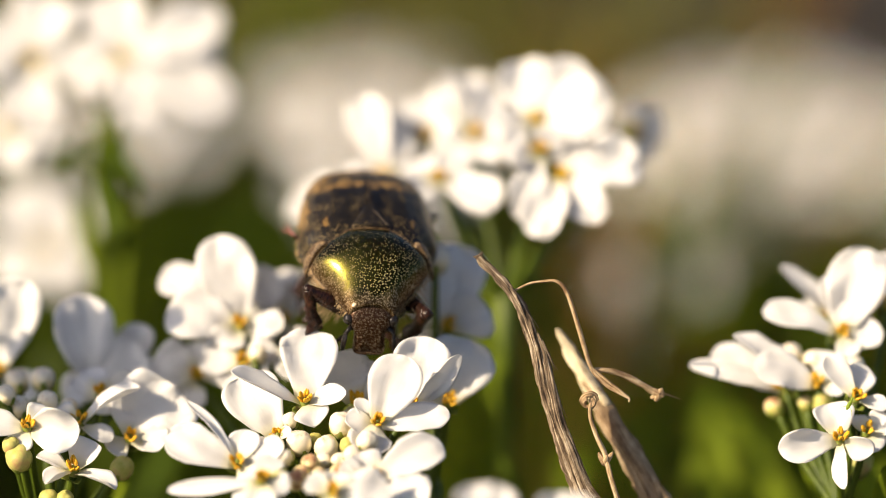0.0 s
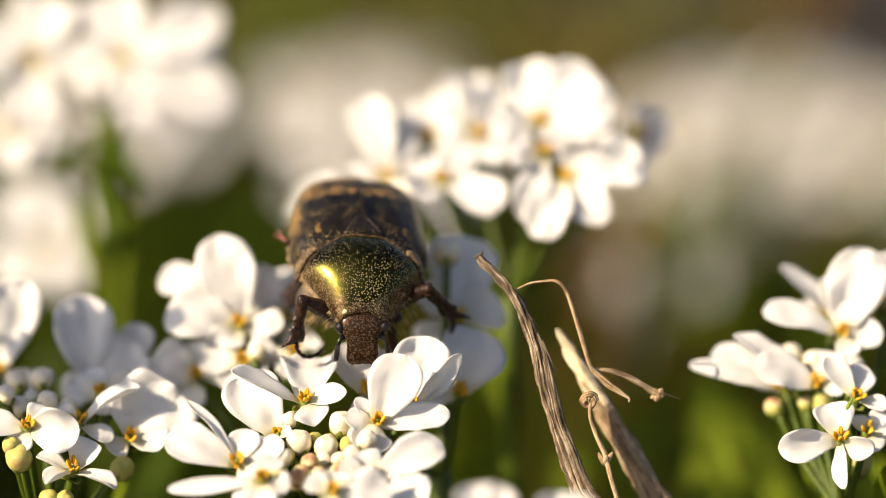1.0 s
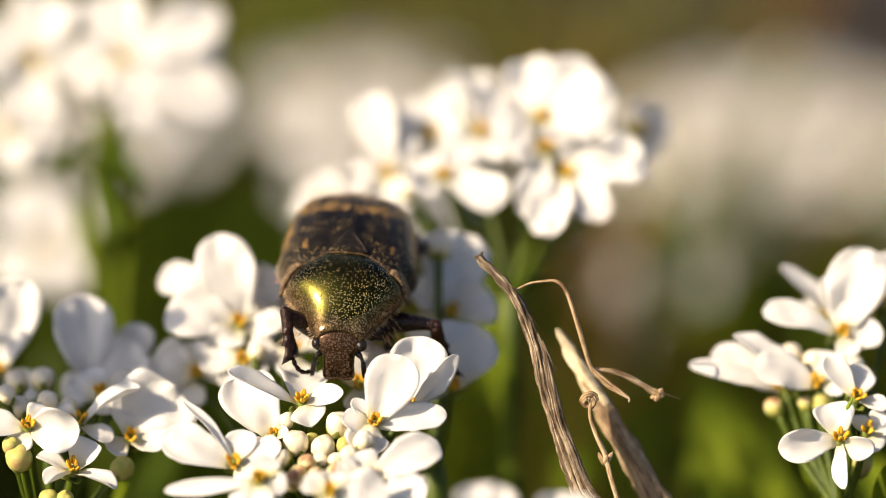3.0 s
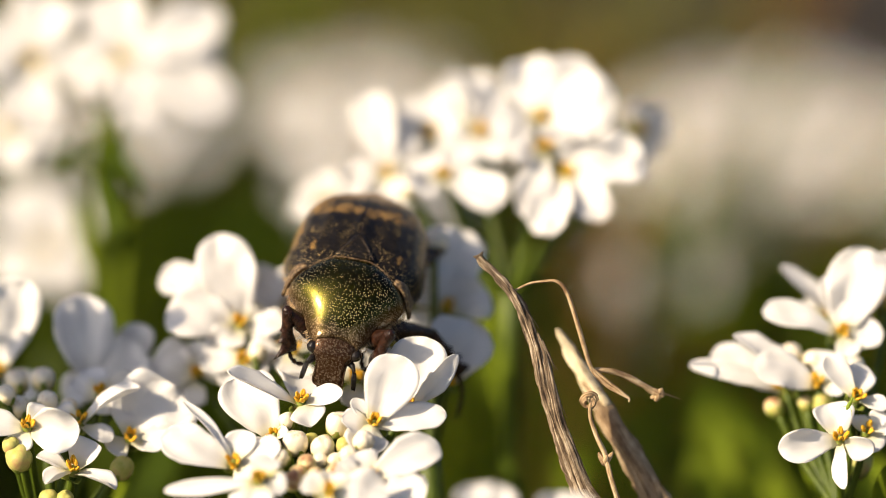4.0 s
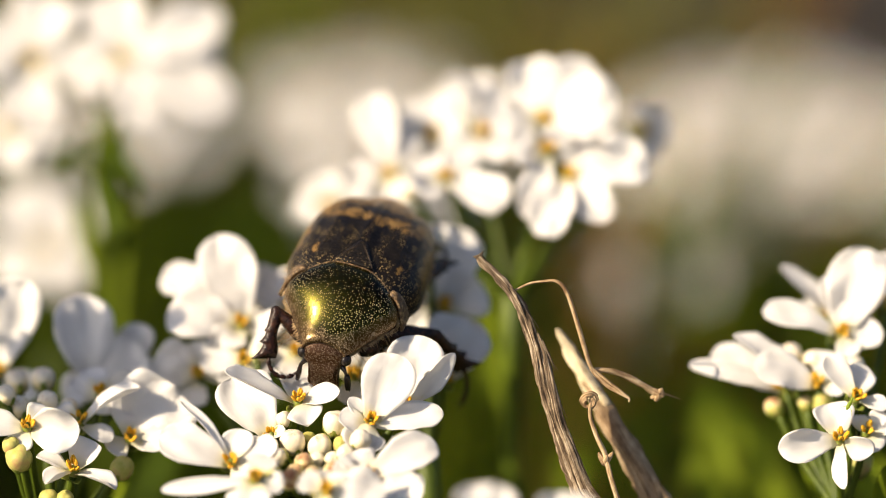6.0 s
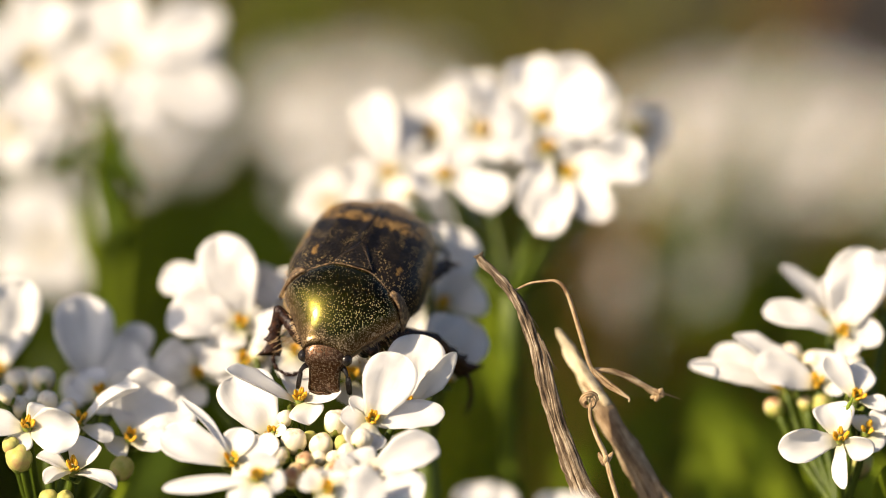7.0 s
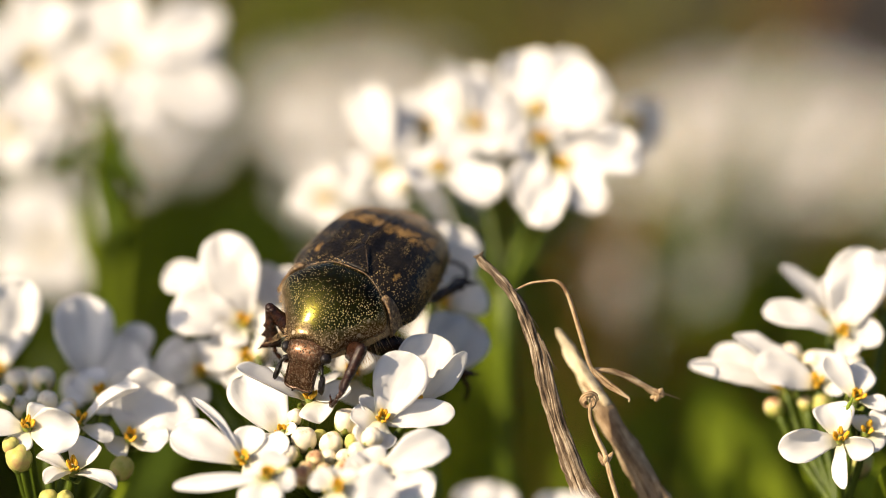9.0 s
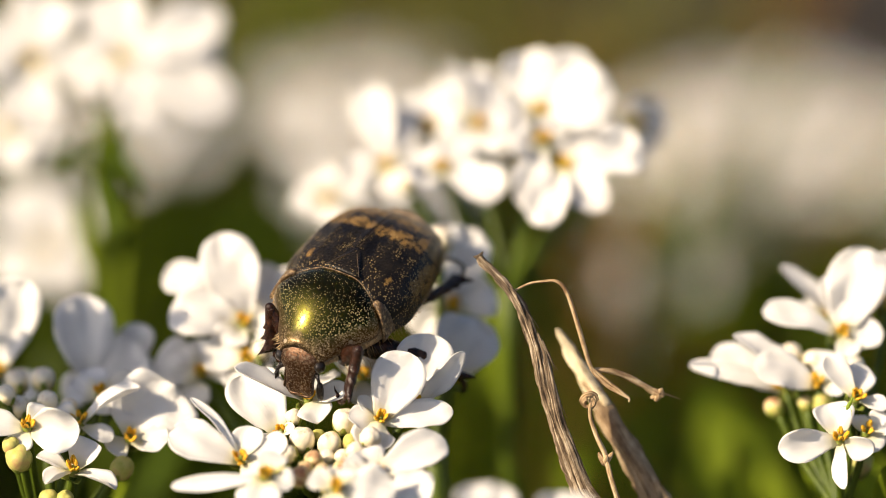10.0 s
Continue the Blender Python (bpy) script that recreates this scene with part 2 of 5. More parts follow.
PRONOTUM = bronze_material("pronotum_bronze", 7.0, (0.010, 0.011, 0.003), (0.078, 0.070, 0.008), (0.100, 0.052, 0.022), 0.55, 0.8, 2.5, 1.3, 0.55)
HEADSHELL = bronze_material("head_copper", 6.0, (0.028, 0.012, 0.006), (0.080, 0.036, 0.018), (0.055, 0.026, 0.013), 0.22, 1.6, 3.0, 1.0, 0.12)
ELYTRON = wing_case_material()
LEG = plant_material("leg_dark_brown", [(0.3, (0.008, 0.003, 0.002)), (0.55, (0.028, 0.010, 0.005)), (0.75, (0.085, 0.034, 0.016))], 2.6, 0.26, bump=0.35, gloss=0.32)
EYE = plant_material("eye_black", [(0.3, (0.006, 0.005, 0.005)), (0.7, (0.02, 0.014, 0.01))], 2.0, 0.12)
UNDERSIDE = plant_material("underside_brown", [(0.3, (0.12, 0.07, 0.035)), (0.55, (0.36, 0.25, 0.14)), (0.75, (0.58, 0.45, 0.29))], 1.0, 0.55)
SEAM = plant_material("seam_brown", [(0.35, (0.02, 0.014, 0.010)), (0.7, (0.12, 0.075, 0.04))], 2.0, 0.5)
LIME = plant_material("lime_green", [(0.3, (0.16, 0.26, 0.02)), (0.6, (0.36, 0.46, 0.04)), (0.8, (0.52, 0.55, 0.10))], 3.0, 0.4, 0.2)
SHOULDER = plant_material("shoulder_speckled", [(0.38, (0.04, 0.022, 0.010)), (0.53, (0.14, 0.085, 0.040)), (0.66, (0.40, 0.28, 0.14))], 3.5, 0.5)
PINK = plant_material("foot_pink", [(0.3, (0.35, 0.10, 0.09)), (0.7, (0.60, 0.26, 0.22))], 2.0, 0.5)


# ---- building blocks; all sizes in millimetres ----
MM = 0.001


def mesh_of(name, bm, mat, smooth=True):
    me = bpy.data.meshes.new(name)
    bmesh.ops.recalc_face_normals(bm, faces=bm.faces)
    bm.to_mesh(me)
    bm.free()
    me.transform(Matrix.Scale(MM, 4))
    for p in me.polygons:
        p.use_smooth = smooth
    me.materials.append(mat)
    return me


def part(name, bm, mat, parent, label="", at=None):
    """Links a bmesh (or a mesh made before) as one object under a thing or a part."""
    ob = new(name, bm if isinstance(bm, bpy.types.Mesh) else mesh_of(name, bm, mat))
    if parent is not None:
        ob.parent = parent
    if at is not None:
        ob.matrix_basis = at
    return tagged(ob, label) if label else ob


def thing(name, x, y, z, label, category, group="", kind=""):
    ob = new(name)
    ob.empty_display_size = 0.002
    ob.location = (x * MM, y * MM, z * MM)
    return tagged(ob, label, category, group, kind)


def mm(v):
    return Vector(v) * MM


def frame_of(way, up, at=(0, 0, 0)):
    """A pose whose y runs along way and whose z is as near to up as it can be."""
    y = Vector(way).normalized()
    z = Vector(up) - y * y.dot(Vector(up))
    if z.length < 1e-5:
        z = Vector((0.3, -1, 0.2)) - y * y.dot(Vector((0.3, -1, 0.2)))
    z.normalize()
    x = y.cross(z)
    return Matrix.Translation(Vector(at)) @ Matrix((x, y, z)).transposed().to_4x4()


def spline(points, steps):
    """A smooth line through the points (Catmull-Rom)."""
    p = [Vector(q) for q in points]
    p = [p[0] * 2 - p[1]] + p + [p[-1] * 2 - p[-2]]
    out = []
    for i in range(1, len(p) - 2):
        for j in range(steps):
            t = j / steps
            a, b, c, d = p[i - 1], p[i], p[i + 1], p[i + 2]
            out.append(0.5 * (2 * b + (c - a) * t + (2 * a - 5 * b + 4 * c - d) * t * t + (3 * b - a - 3 * c + d) * t ** 3))
    return out + [p[-2]]


def tube(bm, points, radii, sides=8, steps=4, ridges=0.0, rough=0.0, seed=0.0):
    """A tapered tube through the points; ridges and rough make its skin uneven."""
    line = spline(points, steps)
    n, rings = len(line), []
    side = Vector((1, 0.2, 0.1))
    for i, c in enumerate(line):
        t = (line[min(i + 1, n - 1)] - line[max(i - 1, 0)]).normalized()
        side = (side - t * t.dot(side)).normalized()
        other = t.cross(side)
        f = i / (n - 1) * (len(radii) - 1)
        j = min(int(f), len(radii) - 2)
        r = radii[j] + (radii[j + 1] - radii[j]) * (f - j)
        ring = []
        for s in range(sides):
            a = 2 * math.pi * s / sides
            q = r * (1 + ridges * (math.sin(a * 5 + seed) + 0.6 * math.sin(a * 11 + 2 * seed + i * 0.03)) * 0.10 + ridges * noise.noise((math.cos(a) * 6 + seed, math.sin(a) * 6, i * 0.045)) + rough * noise.noise((math.cos(a) * 2.2 + seed, math.sin(a) * 2.2, i * 0.11)) + 0.4 * rough * noise.noise((math.cos(a) * 3.5 + seed, math.sin(a) * 3.5, i * 0.55)))
            ring.append(bm.verts.new(c + (side * math.cos(a) + other * math.sin(a)) * q))
        rings.append(ring)
    uv = bm.loops.layers.uv.verify()
    run = [0.0]
    for a, b in zip(line, line[1:]):
        run.append(run[-1] + (b - a).length)
    for i, (a, b) in enumerate(zip(rings, rings[1:])):
        for s in range(sides):
            face = bm.faces.new((a[s], a[(s + 1) % sides], b[(s + 1) % sides], b[s]))
            for loop, (u, v) in zip(face.loops, ((s, i), (s + 1, i), (s + 1, i + 1), (s, i + 1))):
                loop[uv].uv = (u / sides, run[v])
    bm.faces.new(rings[0])
    bm.faces.new(rings[-1])
    return bm


def ball(bm, at, size, seg=12, rings=8, turn=None):
    m = Matrix.Translation(Vector(at)) @ (turn if turn is not None else Matrix()) @ Matrix.Diagonal((*size, 1))
    bmesh.ops.create_uvsphere(bm, u_segments=seg, v_segments=rings, radius=1, matrix=m)
    return bm


def blade(bm, outline, length, width, shape, cols, thick, cup=0.0, arch=0.0, ripple=0.0, seed=0.0, m=None, skew=0.0):
    """A thin closed sheet along y: outline gives the rows, shape(s) the half-width; cup bends it across, arch along."""
    top, low = [], []
    for s in outline:
        a, b = [], []
        h = width / 2 * shape(s)
        for c in range(cols + 1):
            u = 2 * c / cols - 1
            x, y = u * h + skew * width * s * s, s * length * (1 - 0.035 * skew * u) - abs(skew) * 0.1 * length * (1 - u * u) * 0.3 * s ** 8
            z = arch * length * math.sin(math.pi * s) + cup * width * 0.45 * (u * shape(s)) ** 2
            z += ripple * width * (noise.noise((x * 0.9 + seed, y * 0.7, seed * 3.1)) + 0.8 * abs(u) ** 3 * noise.noise((u + seed, y * 1.3, seed)))
            t = thick * (0.35 + 0.65 * (1 - u * u))
            p, q = Vector((x, y, z)), Vector((x, y, z - t))
            a.append(bm.verts.new(m @ p if m else p))
            b.append(bm.verts.new(m @ q if m else q))
        top.append(a), low.append(b)
    for i in range(len(outline) - 1):
        for c in range(cols):
            bm.faces.new((top[i][c], top[i][c + 1], top[i + 1][c + 1], top[i + 1][c]))
            bm.faces.new((low[i][c], low[i + 1][c], low[i + 1][c + 1], low[i][c + 1]))
        bm.faces.new((top[i][0], top[i + 1][0], low[i + 1][0], low[i][0]))
        bm.faces.new((top[i][cols], low[i][cols], low[i + 1][cols], top[i + 1][cols]))
    for i in (0, -1):
        for c in range(cols):
            bm.faces.new((top[i][c], low[i][c], low[i][c + 1], top[i][c + 1]))
    return bm


def petal_shape(s, peak=0.6, power=2.1):
    """A spoon: a narrow claw, broad and round towards the tip."""
    if s < peak:
        t = s / peak
        return 0.32 + 0.68 * (t * t * (3 - 2 * t)) ** 0.7
    return max(0.07, math.sqrt(max(0.0, 1 - ((s - peak) / (1 - peak)) ** power)))


def leaf_shape(s):
    return max(0.05, math.sin(math.pi * min(1, s * 0.9 + 0.08)) ** 0.7 * (0.5 + 0.6 * s))


PETAL_ROWS = [0, 0.12, 0.25, 0.38, 0.5, 0.62, 0.72, 0.81, 0.88, 0.94, 0.98, 1.0]
COARSE_ROWS = [0, 0.3, 0.55, 0.75, 0.9, 1.0]


# ---- ground ----
def ground():
    bm = bmesh.new()
    ticks = [-90000, -20000, -4000, -1200] + [-700 + 25 * i for i in range(65)] + [1500, 4500, 20000, 90000]
    grid = [[bm.verts.new((x, y, 0 if abs(x) > 1000 or abs(y) > 1000 else 9 * noise.noise((x * 0.013, y * 0.013, 0.4)) + 4 * noise.noise((x * 0.05, y * 0.05, 2.4)) - 3)) for x in ticks] for y in ticks]
    for a, b in zip(grid, grid[1:]):
        for i in range(len(ticks) - 1):
            bm.faces.new((a[i], a[i + 1], b[i + 1], b[i]))
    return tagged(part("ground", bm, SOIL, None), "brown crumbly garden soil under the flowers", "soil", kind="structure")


ground()


# ---- candytuft ----
def stamen_mesh():
    bm = bmesh.new()
    tube(bm, [(0, 0, 0), (0, 0.05, 0.3), (0, 0.12, 0.6)], [0.05, 0.045, 0.04], 5, 2)
    return mesh_of("stamen", bm, FILAMENT)


def anther_mesh():
    bm = bmesh.new()
    for side in (-1, 1):
        tube(bm, [(side * 0.06, 0.10, 0.42), (side * 0.10, 0.17, 0.62), (side * 0.08, 0.25, 0.85), (side * 0.05, 0.34, 1.06)], [0.05, 0.115, 0.11, 0.04], 7, 4, 0.2, 0.35, side)
    return mesh_of("anther", bm, POLLEN)


STAMEN, ANTHER = stamen_mesh(), anther_mesh()
TUFT = "white candytuft flower head on a green leafy stem"


def leaves_on(owner, node, count, rnd, low=0.1, high=0.8, size=16.0):
    """Narrow blunt leaves along a stem that runs from the owner's origin to node."""
    for i in range(count):
        f = low + (high - low) * (i + rnd.random()) / count
        a = i * 2.4 + rnd.random()
        way = Vector((math.cos(a), math.sin(a), rnd.uniform(0.1, 1.0)))
        bm = blade(bmesh.new(), COARSE_ROWS, size * rnd.uniform(0.7, 1.2), size * 0.2, leaf_shape, 4, 0.3, 0.35, rnd.uniform(-0.05, 0.12))
        part("leaf", bm, LEAF, owner, at=frame_of(way, (0, 0, 1), mm(Vector(node) * f)))


def plant(base, node, leaves=9, group="candytuft plants", label=TUFT):
    """The stem of one flower head, from the ground up to the node where its stalks part."""
    ob = thing("candytuft", *base, label, "flower", group)
    rnd = random.Random(int(abs(base[0] * 7 + base[1] * 13)) + 5)
    n = Vector(node)
    bend = Vector((rnd.uniform(-4, 4), rnd.uniform(-3, 3), 0))
    bm = tube(bmesh.new(), [(0, 0, -2), n * 0.35 + bend, n * 0.7 + bend * 0.6, n], [0.95, 0.9, 0.85, 0.85], 10, 6, 0.12, 0.05)
    part("stem", bm, STEM, ob)
    leaves_on(ob, n, leaves, rnd)
    ob["node"] = tuple(node)
    return ob


def stalk_to(owner, at):
    n = Vector(owner["node"])
    a = Vector(at)
    mid = n + (a - n) * 0.5 + Vector((a.x - n.x, a.y - n.y, 0)) * 0.18
    bm = tube(bmesh.new(), [n - Vector((0, 0, 0.6)), mid, a], [0.36, 0.29, 0.28], 7, 4)
    part("flower_stalk", bm, STEM, owner)


def flower(owner, at, axis, petals, fine=True):
    """One flower: a calyx with stamens, and petals given by the way to their tips, width, roll and cup."""
    rnd = random.Random(int(sum(abs(c) * 97 for c in at)))
    bm = bmesh.new()
    ball(bm, (0, 0, -0.1), (0.42, 0.42, 0.6), 8, 6)
    for i in range(4):
        a = i * math.pi / 2 + 0.4
        m = Matrix.Rotation(a, 4, "Z") @ Matrix.Translation((0, 0.15, -1.0)) @ Matrix.Rotation(0.75, 4, "X")
        blade(bm, COARSE_ROWS, 1.1, 0.8, petal_shape, 3, 0.1, 0.5, 0.05, m=m)
    tube(bm, [(0, 0, 0), (0, 0, 0.4), (0, 0, 0.65)], [0.26, 0.2, 0.12], 7, 2)
    z = Vector(axis).normalized()
    turn = z.to_track_quat("Z", "Y").to_matrix().to_4x4()
    pose_of = Matrix.Translation(mm(at)) @ turn
    head = part("flower", bm, CALYX, owner, at=pose_of)
    back = pose_of.inverted()
    made = []
    for tip, width, roll, cup in petals:
        way = Vector(tip)
        length = way.length
        start = Vector(at) + way.normalized() * 0.25
        m = frame_of(way, z, mm(start)) @ Matrix.Rotation(radians(roll), 4, "Y")
        seed = rnd.uniform(0, 50)
        peak, power = rnd.uniform(0.54, 0.72), rnd.uniform(1.8, 2.8)
        bm = blade(bmesh.new(), PETAL_ROWS if fine else COARSE_ROWS, length - 0.25, width, lambda s: petal_shape(s, peak, power), 10 if fine else 4, 0.14,
                   cup, rnd.uniform(-0.02, 0.09), 0.14, seed, skew=rnd.uniform(-0.14, 0.14))
        made.append(part("petal", bm, PETAL, head, at=back @ m))
    for i in range(6 if fine else 0):
        m = Matrix.Rotation(i * math.pi / 3 + rnd.uniform(-0.2, 0.2), 4, "Z") @ pose(rnd.uniform(-0.00006, 0.00006), rnd.uniform(0.00004, 0.00018), rnd.uniform(-0.00015, 0.00010), rnd.uniform(-14, 8), 0, rnd.uniform(-30, 30))
        part("stamen", STAMEN, None, head, at=m)
        part("anther", ANTHER, None, head, at=m)
    if not fine:
        bm = bmesh.new()
        for i in range(6):
            ball(bm, (math.cos(i * 1.05) * 0.45, math.sin(i * 1.05) * 0.45, 0.9), (0.2, 0.2, 0.32), 5, 4)
        part("anther_tuft", bm, POLLEN, head)
    stalk_to(owner, at)
    return made


def leaf(owner, base, tip, width, dry=False, old=False):
    """One broad leaf of a plant, from base to tip."""
    a, b = Vector(base), Vector(tip)
    bm = blade(bmesh.new(), PETAL_ROWS, (b - a).length, width, leaf_shape, 6, 0.3, 0.3, 0.06, 0.03, a.x)
    part("leaf", bm, LEAF_DEAD if dry else LEAF if old else LEAF_LIGHT, owner, "withered orange-brown leaf" if dry else "dark green leaf" if old else "fresh yellow-green leaf", frame_of(b - a, (-0.3, -1, 0.5), mm(a)))


def bud(owner, at, radius, kind):
    """A closed bud: overlapping petals in a round cap over a short calyx."""
    rnd = random.Random(int(sum(abs(c) * 31 for c in at)))
    bm = bmesh.new()
    ball(bm, (0, 0, 0), (radius * 0.96, radius * 0.96, radius), 14, 10)
    for i in range(3):
        m = Matrix.Rotation(i * 2.1 + rnd.random(), 4, "Z") @ Matrix.Rotation(rnd.uniform(0.5, 0.8), 4, "X") @ Matrix.Translation((0, 0, radius * 0.2))
        ball(bm, (0, 0, 0), (radius * 0.84, radius * 0.80, radius * 0.88), 12, 8, m)
    way = Vector(at) - Vector(owner["node"])
    turn = (way.normalized() + Vector((0, 0, 0.4))).to_track_quat("Z", "Y").to_matrix().to_4x4()
    ob = part("bud", bm, (BUD_CREAM, BUD_GREEN, BUD_RED)[kind], owner, at=Matrix.Translation(mm(at)) @ turn)
    for i in range(4):
        m = Matrix.Rotation(i * math.pi / 2, 4, "Z") @ Matrix.Translation((0, radius * 0.35, -radius * 1.05)) @ Matrix.Rotation(1.15, 4, "X")
        bm = blade(bmesh.new(), COARSE_ROWS, radius * 1.2, radius * 0.9, petal_shape, 3, 0.08, 0.6, -0.18, m=m)
        part("sepal", bm, CALYX, ob)
    stalk_to(owner, Vector(at) - way.normalized() * radius * 0.8)


# ---- dried stalks ----
STALK = [(2.6, 0.2, 149.2), (3.8, -0.5, 148.2), (4.9, -1.3, 147.2), (5.9, -2.1, 145.5), (6.7, -3.1, 143.4), (7.2, -4.1, 141.2), (8.0, -5.1, 139.0), (9.0, -6.4, 136.4), (10.3, -7.6, 133.6), (11.9, -8.5, 130.6)]
STALK_SIDE = [(6.8, -2.9, 144.7), (7.4, -3.8, 143.3), (7.9, -4.8, 141.1), (8.4, -5.8, 139.1), (9.3, -6.7, 137.0), (10.2, -7.6, 134.8), (11.2, -8.3, 133.1)]
TENDRIL = [(4.7, -1.1, 146.9), (6.2, -0.8, 147.6), (7.3, -0.8, 147.8), (8.2, -1.0, 147.9), (8.9, -1.3, 147.2), (9.6, -2.1, 145.4), (10.2, -2.9, 143.5), (10.7, -3.5, 142.1), (11.7, -3.9, 141.1), (12.8, -4.2, 140.5), (13.4, -4.4, 140.2), (13.4, -4.5, 139.9)]
TWIG = [(10.7, -3.1, 141.8), (11.9, -3.0, 141.7), (13.1, -2.8, 141.2), (14.4, -2.7, 140.4), (15.1, -2.6, 139.9), (15.7, -2.6, 139.6)]
TWIG_END = [(15.4, -2.5, 139.8), (16.3, -2.3, 139.4), (17.3, -1.9, 138.8)]
THIN = [(10.7, -4.3, 140.3), (10.6, -5.0, 139.1), (11.1, -5.7, 137.7), (11.7, -6.3, 136.5), (12.1, -7.0, 135.1), (12.6, -7.6, 133.6), (13.2, -8.4, 132.0)]
STALK_B = [(8.5, 3.0, 141.8), (9.4, 2.4, 140.5), (10.6, 1.0, 138.9), (11.8, -0.4, 137.2), (13.2, -1.8, 135.2), (14.6, -2.8, 133.0), (15.8, -3.7, 131.0), (17.2, -4.2, 128.6)]


def to_ground(line):
    """Goes on from the last two points down to the ground."""
    a, b = Vector(line[-2]), Vector(line[-1])
    way = b - a
    foot = Vector((b.x + way.x * 1.6, b.y + 3, -3))
    return [tuple(p) for p in line] + [tuple(b.lerp(foot, f)) for f in (0.035, 0.09, 0.18, 0.33, 0.6, 1.0)]


def rel(line, at):
    return [tuple(Vector(p) - Vector(at)) for p in line]


def shreds(bm, line, radius, count, rnd):
    """Loose fibres peeling off a dry stalk."""
    pts = spline(line, 6)
    for i in range(count):
        j = rnd.randrange(2, int(len(pts) * 0.7))
        p, w = pts[j], (pts[min(j + 3, len(pts) - 1)] - pts[j]).normalized()
        a = rnd.uniform(0, 6.3)
        o = Vector((math.cos(a), math.sin(a) * 0.7, 0))
        s = p + o * radius * 0.9
        tube(bm, [s, s + w * rnd.uniform(0.5, 1.2) + o * 0.12, s + w * rnd.uniform(1.4, 2.6) + o * rnd.uniform(0.1, 0.5)], [0.07, 0.05, 0.02], 4, 2)


def dried_stalks():
    rnd = random.Random(3)
    foot = to_ground(STALK)[-1]
    ob = thing("dried_stalk", foot[0], foot[1], 0, "brittle brown dried stalk with a split fibrous tip", "stalk", "dried stalks")
    o = (foot[0], foot[1], 0)
    bm = tube(bmesh.new(), rel(to_ground(STALK), o), [0.26, 0.30, 0.34, 0.40, 0.40, 0.40, 0.46, 0.54, 0.62, 0.70] + [0.75] * 6, 48, 16, 0.14, 0.5, 1.0)
    shreds(bm, rel(STALK, o), 0.36, 10, rnd)
    tip = Vector(STALK[0]) - Vector(o)
    for i in range(4):
        w = Vector((-0.42 + 0.24 * i, rnd.uniform(-0.15, 0.15), 0.12 + 0.11 * i))
        tube(bm, [tip - Vector((-0.25, 0, 0.3)), tip + w * 0.5, tip + w], [0.14, 0.11, 0.05], 5, 2)
    part("bark", bm, BARK, ob)
    bm = tube(bmesh.new(), rel(to_ground(STALK_SIDE), o), [0.08, 0.22, 0.28, 0.32, 0.36, 0.40, 0.42] + [0.45] * 6, 28, 12, 0.25, 0.4, 4.0)
    shreds(bm, rel(STALK_SIDE, o), 0.3, 6, rnd)
    part("bark_strip", bm, BARK, ob)
    bm = tube(bmesh.new(), rel(TENDRIL, o), [0.08, 0.09, 0.10, 0.11, 0.13, 0.14, 0.14, 0.16, 0.18, 0.13, 0.10, 0.05], 10, 6, 0.3, 0.5, 2.0)
    p = [Vector(q) for q in rel(TENDRIL, o)]
    tube(bm, [p[7] + Vector((0.1, 0, 0)), p[8] + Vector((0.25, -0.1, 0.2)), p[9] + Vector((0.1, -0.1, 0.15)), p[10]], [0.1, 0.11, 0.09, 0.05], 6, 5)
    part("tendril", bm, STRAW, ob, "thin curled straw-coloured tendril")

    foot = to_ground(STALK_B)[-1]
    o = (foot[0], foot[1], 0)
    ob = thing("dried_stalk", foot[0], foot[1], 0, "pale weathered dried stalk with a broken end", "stalk", "dried stalks")
    bm = tube(bmesh.new(), rel(to_ground(STALK_B[2:]), o), [0.50, 0.68, 0.80, 0.90, 0.98, 1.05] + [1.1] * 6, 32, 10, 0.2, 0.4, 3.0)
    part("bark", bm, WOOD_PALE, ob)
    bm = tube(bmesh.new(), rel(STALK_B[:4], o), [0.20, 0.42, 0.54, 0.62], 28, 12, 0.30, 0.6, 3.0)
    tip = Vector(STALK_B[0]) - Vector(o)
    for i in range(3):
        w = Vector((-0.15 + 0.15 * i, rnd.uniform(-0.2, 0.2), rnd.uniform(0.1, 0.35)))
        tube(bm, [tip + Vector((0.25, 0, -0.5)), tip + w * 0.4, tip + w], [0.2, 0.15, 0.06], 6, 2)
    part("broken_end", bm, WOOD_BARE, ob, "pale bare split end")
    bm = tube(bmesh.new(), rel(TWIG, o), [0.20, 0.20, 0.20, 0.21, 0.24, 0.34], 12, 6, 0.2, 0.4, 5.0)
    e = Vector(TWIG[-1]) - Vector(o)
    for w in ((-0.6, 0, -0.35), (-0.3, -0.3, -0.45), (0.2, 0, 0.45), (0.35, -0.2, -0.1)):
        tube(bm, [e, e + Vector(w) * 0.6, e + Vector(w)], [0.3, 0.24, 0.1], 7, 2)
    tube(bm, rel(TWIG_END, o), [0.12, 0.07, 0.02], 6, 4)
    part("twig", bm, STRAW, ob, "knotted side twig")

    foot = to_ground(THIN)[-1]
    o = (foot[0], foot[1], 0)
    ob = thing("dried_stalk", foot[0], foot[1], 0, "thin straw-coloured dried stem with a curled top", "stalk", "dried stalks")
    bm = tube(bmesh.new(), rel(to_ground(THIN), o), [0.12, 0.14, 0.16, 0.20, 0.18, 0.20, 0.22] + [0.24] * 6, 12, 8, 0.2, 0.3, 6.0)
    node = Vector(THIN[3]) - Vector(o)
